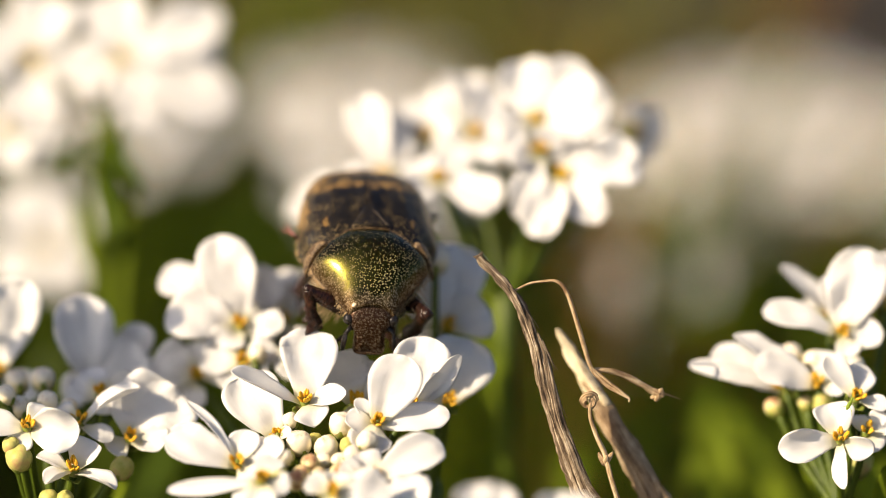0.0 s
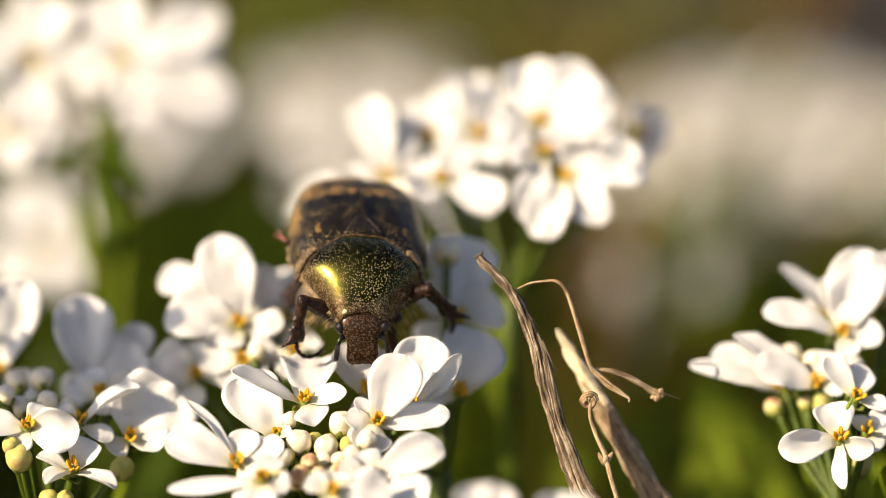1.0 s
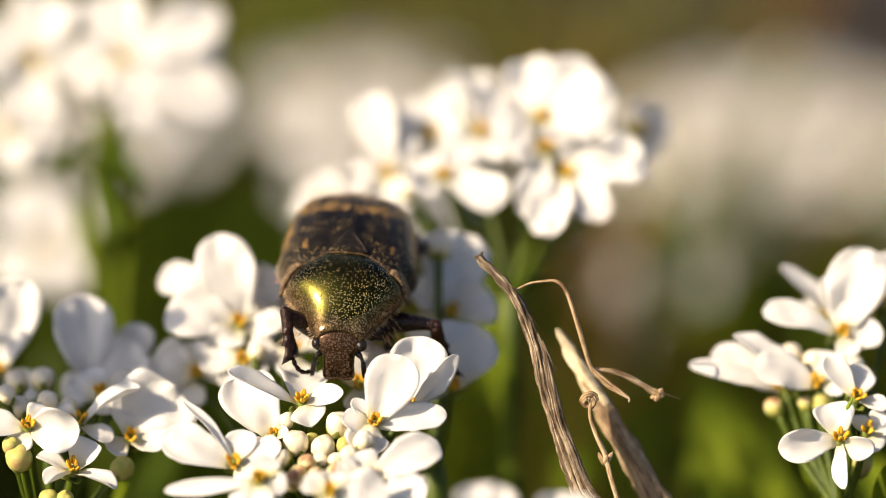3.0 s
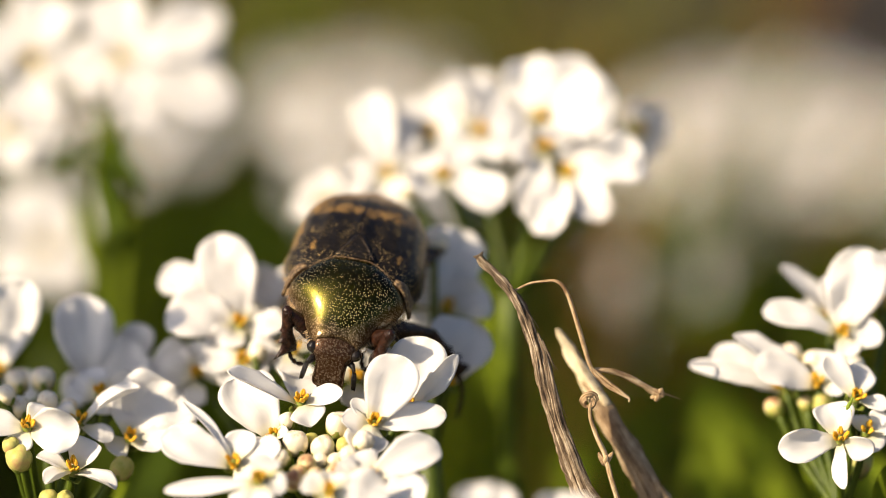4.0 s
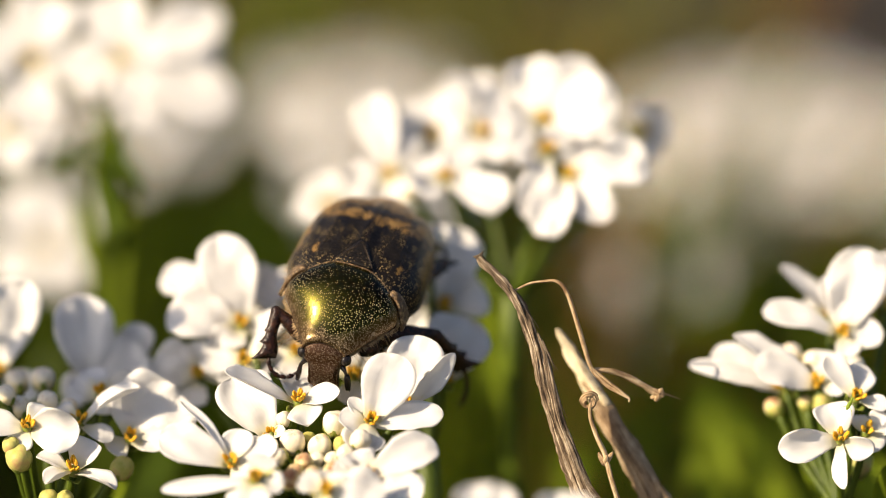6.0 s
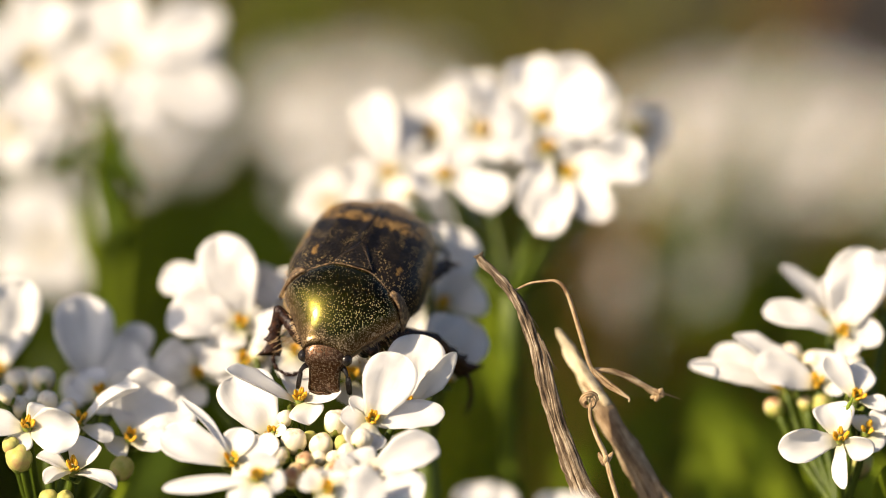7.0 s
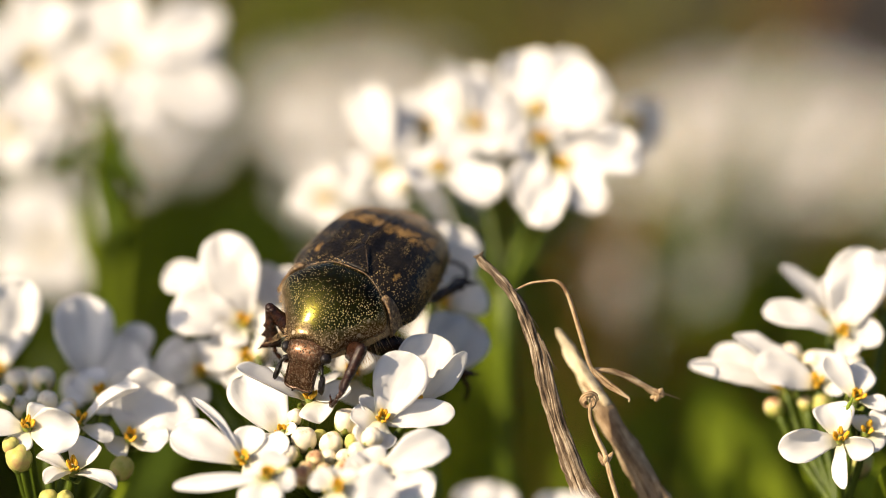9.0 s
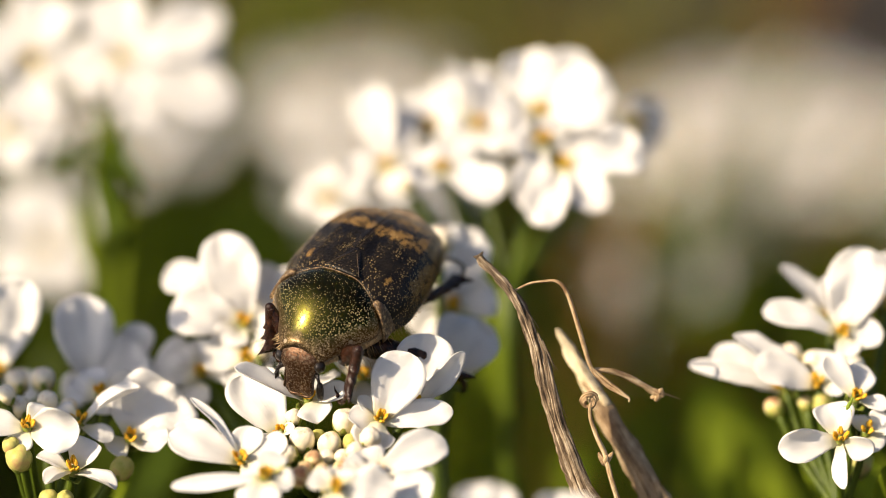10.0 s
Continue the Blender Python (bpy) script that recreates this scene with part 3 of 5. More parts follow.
    for w in ((-0.5, 0, 0.25), (0.55, 0, 0.3), (0.1, -0.4, 0.2)):
        tube(bm, [node - Vector((0, 0, 0.6)), node + Vector(w) * 0.7 - Vector((0, 0, 0.2)), node + Vector(w)], [0.3, 0.2, 0.06], 6, 3)
    part("bark", bm, STRAW, ob)
    c = Vector(THIN[0]) - Vector(o) + Vector((-0.15, 0, -0.35))
    bm = bmesh.new()
    for k in range(3):
        loop = [c + Vector((math.cos(a) * (0.62 - 0.13 * k), -0.15 * k + 0.1 * math.sin(2 * a), math.sin(a) * (0.62 - 0.13 * k))) for a in [i * 0.75 + k for i in range(8)]]
        tube(bm, loop, [0.1, 0.13, 0.12, 0.08], 6, 3, 0.2, 0.3)
    part("curl", bm, STRAW, ob, "shrivelled curled flower remnant")


dried_stalks()


# ---- flower heads round the beetle ----

front = plant((-8.88, -2.68, 0), (-0.27, -4, 133.31), label="white candytuft flower head with cream buds under the beetle")
pressed = flower(front, (-1.26, -1.99, 139.86), (0.05, -0.38, 0.92), [
    ((-5.17, -0.93, 3.12), 1.60, 0, 0.7),
    ((0.64, 4.51, 3.77), 4.31, 0, 0.3),
    ((3.00, -0.33, 1.22), 1.85, 0, 0.3),
    ((0.96, -2.13, -0.49), 2.70, 0, 0.2),
])
flower(front, (-3.12, -3.32, 137.85), (-0.09, -0.65, 0.75), [
    ((-2.82, 3.40, 3.19), 4.30, 0, 0.35),
    ((0.95, -1.00, 1.08), 1.00, 0, 0.2),
    ((-1.28, -2.00, 0.33), 1.40, 0, 0.1),
])
flower(front, (3.95, -4.62, 139.55), (0.2, -0.49, 0.85), [
    ((2.13, 2.70, 4.15), 3.90, 0, 0.25),
    ((5.29, 0.30, 0.57), 2.40, 0, 0.25),
    ((-2.12, -0.70, 0.60), 2.30, 0, 0.2),
    ((-0.68, -2.70, -0.88), 3.20, 0, 0.1),
    ((-1.51, 1.30, 1.42), 1.40, 0, 0.2),
])
flower(front, (6.35, -1.82, 139.23), (0.16, -0.47, 0.87), [
    ((1.02, 2.90, 4.57), 4.30, 0, 0.3),
    ((3.79, 1.50, 3.67), 1.70, 48, 0.3),
    ((2.24, -0.50, -0.34), 1.70, 0, 0.1),
])
flower(front, (3.84, -10.12, 138.15), (0.15, -0.55, 0.82), [
    ((-0.93, 1.40, 1.41), 2.80, 0, 0.2),
    ((4.76, 2.20, 1.79), 3.00, 0, 0.3),
    ((-2.37, -0.20, 0.83), 2.20, 0, 0.2),
    ((3.78, -2.70, -0.22), 4.00, 0, 0.1),
    ((-0.34, -3.20, -0.80), 3.00, 0, 0.1),
])
flower(front, (-5.73, -7.82, 138.07), (-0.14, -0.6, 0.79), [
    ((-5.27, 1.10, 1.45), 3.10, 0, 0.4),
    ((-3.82, 3.10, 3.35), 0.95, 35, 0.6),
    ((0.48, 1.70, 1.90), 2.40, 0, 0.3),
    ((3.21, 0.30, 1.29), 2.00, 0, 0.2),
    ((1.21, -2.00, -0.45), 2.00, 0, 0.1),
])
flower(front, (-3.89, -12.32, 139.17), (-0.1, -0.44, 0.89), [
    ((-6.59, 0.40, -1.12), 1.25, -25, 0.5),
    ((0.87, 2.00, 0.79), 2.20, 0, 0.3),
    ((2.02, -0.40, -0.23), 1.90, 0, 0.2),
    ((-0.46, -2.30, -1.10), 3.20, 0, 0.1),
])
flower(front, (1.11, -13.96, 139.17), (0, -0.61, 0.79), [
    ((-1.78, 0.87, 0.68), 1.86, 0, 0.2),
    ((0.56, 1.27, 0.82), 2.11, 0, 0.2),
    ((4.1, 0.04, -0.38), 3.80, 0, 0.2),
    ((-0.36, -1.83, -1.56), 2.95, 0, 0.1),
])
bud(front, (-0.5, -3.6, 137.7), 0.58, 1)
bud(front, (0.6, -4.1, 137.8), 0.6, 1)
bud(front, (1.9, -5.2, 138.1), 0.66, 1)
bud(front, (-2.4, -5.7, 137.5), 0.6, 1)
bud(front, (0.2, -6.7, 137.7), 0.62, 0)
bud(front, (1.3, -7.0, 137.9), 0.6, 0)
bud(front, (-1.6, -4.58, 137.98), 0.97, 0)
bud(front, (0.36, -5.16, 137.92), 0.93, 0)
bud(front, (1.43, -4, 139.22), 0.93, 0)
bud(front, (3.31, -6.64, 139.25), 0.80, 0)
bud(front, (-0.67, -8.11, 138.23), 0.72, 2)
bud(front, (-1.62, -9.67, 137.72), 0.80, 2)
bud(front, (0.5, -11.22, 137.94), 0.79, 2)
bud(front, (1.36, -9.43, 138.22), 0.72, 2)
bud(front, (-2.6, -7.67, 138.45), 0.72, 0)
bud(front, (-0.03, -9.47, 138.15), 0.56, 2)
bud(front, (2.25, -7.84, 138.81), 0.68, 0)
bud(front, (-2.25, -3, 139.01), 0.61, 0)
bud(front, (-3.23, -5.27, 138.16), 0.69, 0)
bud(front, (3.14, -8.52, 138.77), 0.60, 2)
bud(front, (-1.23, -9.17, 138.08), 0.64, 2)
bud(front, (2.08, -11.12, 138.15), 0.67, 2)
bud(front, (-2.81, -9.43, 138.22), 0.64, 1)
bud(front, (2.45, -4.4, 138.61), 0.73, 0)

lower = plant((4.23, -23.16, 0), (0.13, -4, 139.07), label="blurred white candytuft head low beside the stalks")
flower(lower, (-1.59, -5.41, 143.14), (0.12, -0.29, 0.95), [
    ((0.12, 1.93, 2.24), 4.17, 0, 0.3),
    ((-1.86, 0.3, 0.64), 2.41, 0, 0.3),
    ((1.86, 0.3, 0.64), 2.41, 0, 0.3),
])
flower(lower, (3.45, -4.73, 142.24), (0.23, -0.28, 0.93), [
    ((-0.16, 1.87, 2.11), 3.62, 0, 0.3),
    ((2.05, 0.96, 2.06), 2.82, 0, 0.3),
    ((-2.24, 0.65, 1.39), 2.42, 0, 0.3),
])

behind = plant((-0.58, 7.87, 0), (-0.02, -4, 129.91), label="white candytuft flowers in the shade of the beetle")
flower(behind, (1.25, -5.04, 137.15), (0.32, -0.41, 0.85), [
    ((1.78, 3.33, 3.6), 5.08, 0, 0.25),
    ((-2.52, 0, 0), 2.72, 0, 0.2),
])
flower(behind, (1.27, 2.66, 139.46), (0.3, -0.54, 0.79), [
    ((0, 4.05, 5.13), 5.56, 0, 0.25),
    ((3, 0.73, 1.56), 4.17, 0, 0.2),
    ((-2.36, -1.09, -2.33), 3.71, 0, 0.2),
    ((-2.8, 1.99, 1.9), 3.71, 0, 0.2),
])
flower(behind, (-5.4, -7.71, 138.52), (0, -0.29, 0.96), [
    ((-1.69, 2.47, 2.94), 4.03, 0, 0.2),
    ((2.06, 2.12, 2.18), 3.59, 0, 0.2),
    ((0.03, -2.21, -1.18), 2.69, 0, 0.2),
])
bud(behind, (0.41, 3.93, 144.54), 1.03, 0)

left = plant((-28.04, 0.48, 0), (-0.87, -4, 128.25), label="half-shaded white candytuft head with green and reddish buds")
flower(left, (-1.93, -5.93, 138.3), (0.1, -0.5, 0.86), [
    ((3.91, -0.96, 0.78), 3.34, 38, 1.3),
    ((1.54, 1.3, 0.88), 2.55, 0, 0.4),
    ((-3.14, -0.13, 0.44), 2.46, 0, 0.3),
    ((-0.61, -1.64, -1.15), 2.02, 0, 0.2),
])
flower(left, (1.51, -8.09, 135.96), (0, -0.5, 0.87), [
    ((1.39, 1.60, 1.63), 2.70, 0, 0.6),
    ((3.20, -1.60, -0.41), 1.50, -30, 0.8),
    ((-1.85, -1.80, -0.03), 1.50, 30, 0.8),
    ((-2.67, 0.40, 0.98), 1.50, 30, 0.7),
])
flower(left, (2.70, 1.32, 137.21), (0.1, -0.5, 0.86), [
    ((-2.34, 0.20, 0.46), 2.60, 0, 0.2),
    ((-0.89, 2.20, 1.32), 2.20, 0, 0.2),
    ((2.49, 0.80, 1.09), 2.10, 20, 0.4),
    ((0.63, -1.80, -0.71), 2.00, 0, 0.1),
])
flower(left, (1.50, -2.98, 137.11), (0, -0.38, 0.93), [
    ((4.49, 1.10, 2.40), 1.70, -25, 0.8),
    ((2.43, -0.90, -0.92), 1.60, 0, 0.3),
    ((-2.10, 0.70, 0.66), 2.30, 0, 0.2),
])
flower(left, (5.06, -2.74, 135.68), (0.2, -0.57, 0.79), [
    ((3.2, 2.98, 2.84), 6.25, 0, 0.3),
    ((2.87, -0.83, 0.11), 2.68, 0, 0.4),
    ((-1.29, -1.09, -0.45), 2.23, 0, 0.2),
    ((-0.26, 2.7, 2.23), 3.13, 0, 0.2),
])
flower(left, (-5.72, 7.52, 135.93), (0.09, -0.68, 0.73), [
    ((2.18, 3.60, 5.96), 4.10, 0, 0.3),
    ((3.34, -1.00, -1.22), 2.50, 0, 0.2),
    ((-2.30, 0.00, 0.96), 3.00, 0, 0.2),
])
flower(left, (1.65, 6.22, 135.40), (0.1, -0.63, 0.77), [
    ((-1.26, 3.90, 5.83), 4.70, 0, 0.3),
    ((3.95, 1.30, 2.35), 4.00, 0, 0.2),
    ((-2.37, -0.70, -0.17), 3.00, 0, 0.2),
])
flower(left, (3.54, 7.92, 135.97), (0.1, -0.63, 0.77), [
    ((1.56, 2.20, 2.88), 2.80, 0, 0.3),
    ((2.41, 0.20, 0.62), 3.20, 0, 0.2),
])
bud(left, (-3.6, 2.61, 137.68), 0.92, 0)
bud(left, (-1.67, 2.68, 137.83), 0.92, 0)
bud(left, (-3.05, -1.76, 137.78), 0.87, 0)
bud(left, (-0.9, -1.59, 138.15), 0.83, 0)
bud(left, (-3.84, -2.27, 139.06), 0.78, 0)
bud(left, (0.49, -0.87, 137.32), 0.75, 0)
bud(left, (-2.44, -7.3, 136.55), 1.02, 1)
bud(left, (-3.01, -6.92, 137.36), 0.69, 1)
bud(left, (-0.27, -8.98, 134.14), 0.73, 1)
bud(left, (0.91, -9.01, 134.06), 0.73, 1)
bud(left, (4.61, -4.53, 134.21), 0.91, 1)
leaf(left, (0.4, -4.2, 127.9), (-3, -2.2, 132), 2.0)
leaf(left, (1.7, -0.7, 125.9), (4.7, 3.6, 130.3), 1.8)

middle = plant((-14.11, 7, 0), (-0.44, -4, 132.78), label="white candytuft flowers with yellow stamens beside the beetle")
flower(middle, (-1.16, 0.99, 139.94), (0, -0.61, 0.79), [
    ((-1.75, 4.73, 5.45), 4.45, 0, 0.3),
    ((-5.55, 0.32, 1.17), 4.22, 0, 0.3),
    ((3.22, -0.7, 0.39), 2.30, 0, 0.2),
    ((-1.19, -1.9, -0.76), 2.76, 0, 0.1),
])
flower(middle, (-1.75, 4.52, 140.4), (0, -0.61, 0.79), [
    ((-5.8, 1.67, 1.21), 3.06, 0, 0.2),
    ((3.61, 1.52, 0.89), 3.34, 0, 0.2),
    ((2.79, -0.27, -0.58), 2.79, 0, 0.2),
    ((-0.92, 2.36, 2.69), 3.71, 0, 0.2),
])
flower(middle, (-0.89, -1.05, 137.92), (-0.1, -0.61, 0.79), [
    ((-3.3, 0.21, 0.46), 3.20, 0, 0.3),
    ((2.37, 0.5, 1.08), 2.38, 0, 0.2),
    ((1.74, -1.25, -0.31), 2.29, 0, 0.2),
    ((-1.21, -1.79, -1.46), 2.75, 0, 0.2),
])
flower(middle, (-4.41, 0.28, 136.05), (-0.19, -0.6, 0.78), [
    ((-3.5, 0.52, 1.12), 4.24, 0, 0.3),
    ((-0.92, 1.96, 1.84), 3.23, 0, 0.2),
    ((2.13, 0.27, 0.58), 2.77, 0, 0.2),
    ((-0.78, -1.88, -1.67), 2.77, 0, 0.2),
])
flower(middle, (1.81, 5.68, 138.16), (-0.1, -0.61, 0.79), [
    ((-2.3, 2.13, 2.2), 3.93, 0, 0.3),
    ((1.48, 2.46, 2.91), 3.74, 0, 0.2),
    ((-2.57, -0.91, -0.76), 3.27, 0, 0.2),
    ((0.26, -2.27, -2.49), 3.27, 0, 0.2),
])
flower(middle, (2.93, -0.78, 138.5), (0, -0.5, 0.86), [
    ((1.66, 1.52, 0.9), 2.75, 0, 0.2),
    ((-1.69, -0.27, -0.58), 2.29, 0, 0.2),
    ((0.04, -1.7, -1.27), 2.75, 0, 0.2),
])
bud(middle, (0.22, -1.68, 138.95), 0.68, 0)

right = plant((28.53, 1.36, 0), (0.88, -4, 130.13), label="sunlit white candytuft head with small reddish buds")
flower(right, (1.33, 5.04, 139.97), (0, -0.61, 0.79), [
    ((-5.84, 0.80, 1.91), 2.35, 8, 0.3),
    ((1.80, 3.60, 5.51), 4.60, 0, 0.3),
    ((-0.50, 3.40, 3.35), 2.70, 0, 0.3),
    ((2.98, -0.40, 0.48), 2.50, 0, 0.2),
    ((0.62, -1.80, -0.99), 2.00, 0, 0.2),
])
flower(right, (0.96, 9.64, 139.23), (0, -0.61, 0.79), [
    ((-3.66, 2.00, 3.33), 1.90, 30, 0.3),
    ((-1.20, 1.50, 1.19), 2.40, 0, 0.2),
])
flower(right, (4.95, 7.64, 140.92), (0.19, -0.6, 0.78), [
    ((1.46, 3.00, 3.06), 4.20, 0, 0.2),
    ((-1.11, 2.00, 0.93), 3.00, 30, 0.2),
])
flower(right, (-0.69, 1.34, 137.59), (-0.2, -0.49, 0.85), [
    ((-4.77, -0.10, 1.93), 3.00, -8, 0.5),
    ((-6.22, 2.30, 2.98), 2.40, 28, 0.4),
    ((0.99, 1.60, 2.01), 2.50, 0, 0.3),
    ((1.76, -1.20, 0.15), 1.30, 0, 0.2),
])
flower(right, (-2.96, 2.74, 136.50), (-0.43, -0.29, 0.85), [
    ((-7.21, 0.30, 1.98), 1.50, -25, 0.4),
    ((-5.49, 2.10, 2.01), 3.20, 0, 0.3),
])
flower(right, (1.54, -3.26, 138.84), (0.1, -0.5, 0.86), [
    ((-1.88, 1.50, 2.84), 1.90, -18, 0.4),
    ((0.90, 2.30, 1.65), 2.30, 0, 0.3),
    ((2.33, -0.60, -0.15), 1.40, 0, 0.2),
])
flower(right, (0.27, -5.76, 136.73), (-0.1, -0.56, 0.83), [
    ((-0.45, 1.80, 2.16), 3.00, 0, 0.5),
    ((-4.57, -0.80, -0.04), 2.50, -32, 0.9),
    ((0.11, -2.60, -2.58), 1.50, 42, 0.5),
    ((2.30, -1.20, -0.19), 1.90, 48, 0.6),
])
flower(right, (2.22, -4.76, 136.75), (0.1, -0.5, 0.86), [
    ((1.81, 0.80, 0.97), 2.50, 0, 0.3),
    ((1.05, -1.20, -0.61), 2.00, 0, 0.2),
    ((-0.64, 1.00, 1.01), 1.40, 0, 0.2),
])
bud(right, (-2.53, 3.88, 138.76), 0.93, 0)
bud(right, (-0.89, 3.26, 138.6), 0.84, 0)
bud(right, (1.94, 2.19, 138.67), 0.84, 0)
bud(right, (-3.84, 1.8, 135.47), 0.76, 2)
bud(right, (-1.62, 1.03, 136.2), 0.59, 2)
bud(right, (-0.37, 1.03, 136.2), 0.84, 1)
bud(right, (2.19, -2.15, 132.92), 1.09, 1)
leaf(right, (1.7, -1, 127), (-1, 6.6, 129.2), 2.0)
leaf(right, (3.8, -4.7, 128.6), (4.2, -4.4, 134.1), 2.3)
leaf(right, (3.8, 33.3, 106), (-4.6, 51.5, 112), 2.4)
leaf(right, (1.4, 32.9, 105.2), (-1.2, 46.3, 110.2), 2.2)
leaf(right, (-2.4, 28.5, 107.6), (-5.5, 36.1, 116.6), 2.7)
leaf(right, (-4.1, 25.7, 108.7), (-7.7, 31.1, 115.5), 2.0)
leaf(right, (-4.3, 34.6, 104.2), (-1.5, 41.9, 110.2), 1.8)

leaf(right, (-23.6, 68.6, 102.6), (-24.2, 74.6, 109.8), 3.2)
leaf(right, (-2.4, 60.6, 94.1), (-3.3, 70.6, 104.0), 3.0)
leaf(right, (-3.6, 78.6, 84.1), (0.1, 84.6, 93.4), 2.4)
leaf(right, (2.2, 74.6, 86.3), (2.9, 78.6, 95.2), 3.2)
leaf(right, (-3.9, 110.6, 88.8), (5.8, 114.6, 88.7), 2.6)
leaf(right, (6.9, 18.6, 117.5), (6.1, 22.6, 119.8), 4.0)
leaf(right, (-17.1, 58.6, 95.3), (-16.0, 62.6, 99.1), 2.6)

rear = plant((5.28, 26.97, 0), (0.16, -4, 135.37), label="dense white candytuft head with yellow stamens behind the beetle")
flower(rear, (2.44, 0.03, 148.64), (0.1, -0.61, 0.79), [
    ((5.95, -1.00, 1.63), 6.00, 0, 0.3),
    ((3.89, 4.00, 3.24), 4.00, 0, 0.3),
    ((-1.38, 4.00, 3.58), 4.60, 0, 0.3),
    ((-4.00, -2.00, -0.07), 3.60, 0, 0.2),
])
flower(rear, (2.68, -4.97, 148.13), (0.1, -0.55, 0.83), [
    ((5.50, 0.00, 0.00), 3.20, 65, 0.4),
    ((-1.58, -4.00, -3.97), 3.10, 0, 0.35),
    ((-2.97, -1.00, 0.72), 3.20, 0, 0.2),
    ((0.96, 3.00, 0.44), 2.60, 0, 0.2),
])
flower(rear, (4.34, -5.97, 146.46), (0.15, -0.6, 0.79), [
    ((6.17, 1.00, 1.48), 4.80, 0, 0.4),
    ((-2.33, -5.00, -2.82), 3.80, 20, 0.5),
    ((2.73, -4.00, -2.04), 3.40, 25, 0.4),
])
flower(rear, (-5.24, -3.97, 145.43), (0, -0.61, 0.79), [
    ((4.92, -3.00, -0.69), 3.50, 0, 0.3),
    ((-2.28, -3.00, 0.03), 3.00, 0, 0.2),
    ((2.23, 3.00, 0.97), 3.30, 0, 0.2),
    ((-1.93, 4.00, -0.15), 3.00, 0, 0.2),
])
flower(rear, (-9.52, 1.03, 143.47), (-0.25, -0.56, 0.78), [
    ((-1.74, 4.00, 5.37), 3.60, 0, 0.3),
    ((1.15, 4.00, 2.96), 3.30, 15, 0.3),
    ((-3.23, -1.00, -0.15), 3.20, 0, 0.2),
    ((1.46, -3.00, -1.71), 3.00, 0, 0.2),
])
flower(rear, (-6.37, 5.03, 145.09), (0, -0.61, 0.79), [
    ((-1.02, 3.00, 1.91), 4.20, 0, 0.3),
    ((-3.19, 0.00, 0.50), 3.80, 0, 0.2),
    ((2.82, -1.00, 0.92), 3.60, 0, 0.2),
])
flower(rear, (-2.29, 3.03, 146.19), (0, -0.61, 0.79), [
    ((-2.35, 4.00, 4.32), 2.20, 60, 0.4),
    ((0.59, 5.00, 2.19), 4.20, 0, 0.3),
    ((0.95, -4.00, -0.96), 3.60, 0, 0.2),
    ((-2.27, -2.00, -0.37), 3.00, 0, 0.2),
])
flower(rear, (10.43, 8.03, 144.00), (0.4, -0.57, 0.71), [
    ((2.66, 1.00, 0.88), 3.40, 30, 0.3),
    ((1.22, 2.00, 1.46), 3.40, 0, 0.3),
    ((1.95, -1.00, -0.97), 3.20, 35, 0.3),
])
flower(rear, (-14.50, 7.03, 137.88), (-0.25, -0.56, 0.78), [
    ((-2.81, 1.00, 0.72), 4.20, 0, 0.3),
    ((-1.23, 3.00, 1.51), 4.00, 0, 0.3),
    ((2.61, 2.00, 1.29), 3.60, 0, 0.2),
    ((-0.39, -3.00, -0.86), 3.40, 0, 0.2),
    ((-2.61, -1.00, -0.41), 3.60, 0, 0.2),
])
flower(rear, (-3.13, 13.03, 143.54), (0, -0.61, 0.79), [
    ((-3.28, 1.00, 1.10), 4.60, 0, 0.3),
    ((0.01, 3.00, 2.56), 4.60, 0, 0.3),
    ((3.29, 1.00, 0.85), 4.60, 0, 0.3),
])
bud(rear, (-8.13, -2.41, 143.52), 0.89, 0)
leaf(rear, (-0.3, 2.7, 126), (-1.7, 8.4, 128.9), 1.6)
leaf(rear, (0.4, 3.8, 119), (-0.7, 9.8, 122.4), 1.6)
leaf(rear, (-2.2, 5.4, 122.5), (-1.7, 3.1, 131.7), 1.5)

topleft = plant((-27.79, 50.38, 0), (-0.86, -4, 135.88), label="tall blurred white candytuft head on a green stem")
leaf(topleft, (-0.7, -4.1, 126.3), (-1.1, -3.6, 141.5), 2.2)
leaf(topleft, (-0, -2.8, 129), (0.4, -2.9, 140.6), 1.5)
flower(topleft, (0.38, -0.38, 144.55), (0.09, -0.68, 0.73), [
    ((8.84, 2.50, 2.48), 5.00, 0, 0.3),
    ((9.70, -2.00, -3.49), 5.00, 0, 0.3),
    ((-1.37, 4.00, 4.39), 6.00, 0, 0.3),
    ((2.67, -4.00, -5.25), 4.60, 0, 0.2),
    ((-4.52, -1.00, -0.89), 5.00, 0, 0.2),
])
flower(topleft, (4.42, 6.62, 142.41), (0.29, -0.63, 0.72), [
    ((1.71, 2.00, 3.82), 5.00, 0, 0.3),
    ((3.70, -0.50, -1.18), 5.20, 0, 0.2),
])
flower(topleft, (-7.22, 0.62, 143.88), (0, -0.68, 0.73), [
    ((1.48, 3.00, 5.05), 6.00, 0, 0.3),
    ((-5.01, 0.00, 1.30), 6.00, 0, 0.2),
    ((-0.78, -4.00, -4.70), 6.00, 0, 0.2),
    ((3.56, 1.00, 0.64), 5.00, 0, 0.2),
])
flower(topleft, (-9.08, -2.38, 139.12), (-0.2, -0.65, 0.73), [
    ((-0.52, -2.00, -3.07), 5.00, 0, 0.2),
    ((3.51, -1.00, -1.30), 4.20, 0, 0.2),
    ((-3.87, 0.00, -0.26), 5.00, 0, 0.2),
])
leaf(topleft, (-1, -7.5, 123.6), (-4.2, -0.1, 134.7), 1.8)
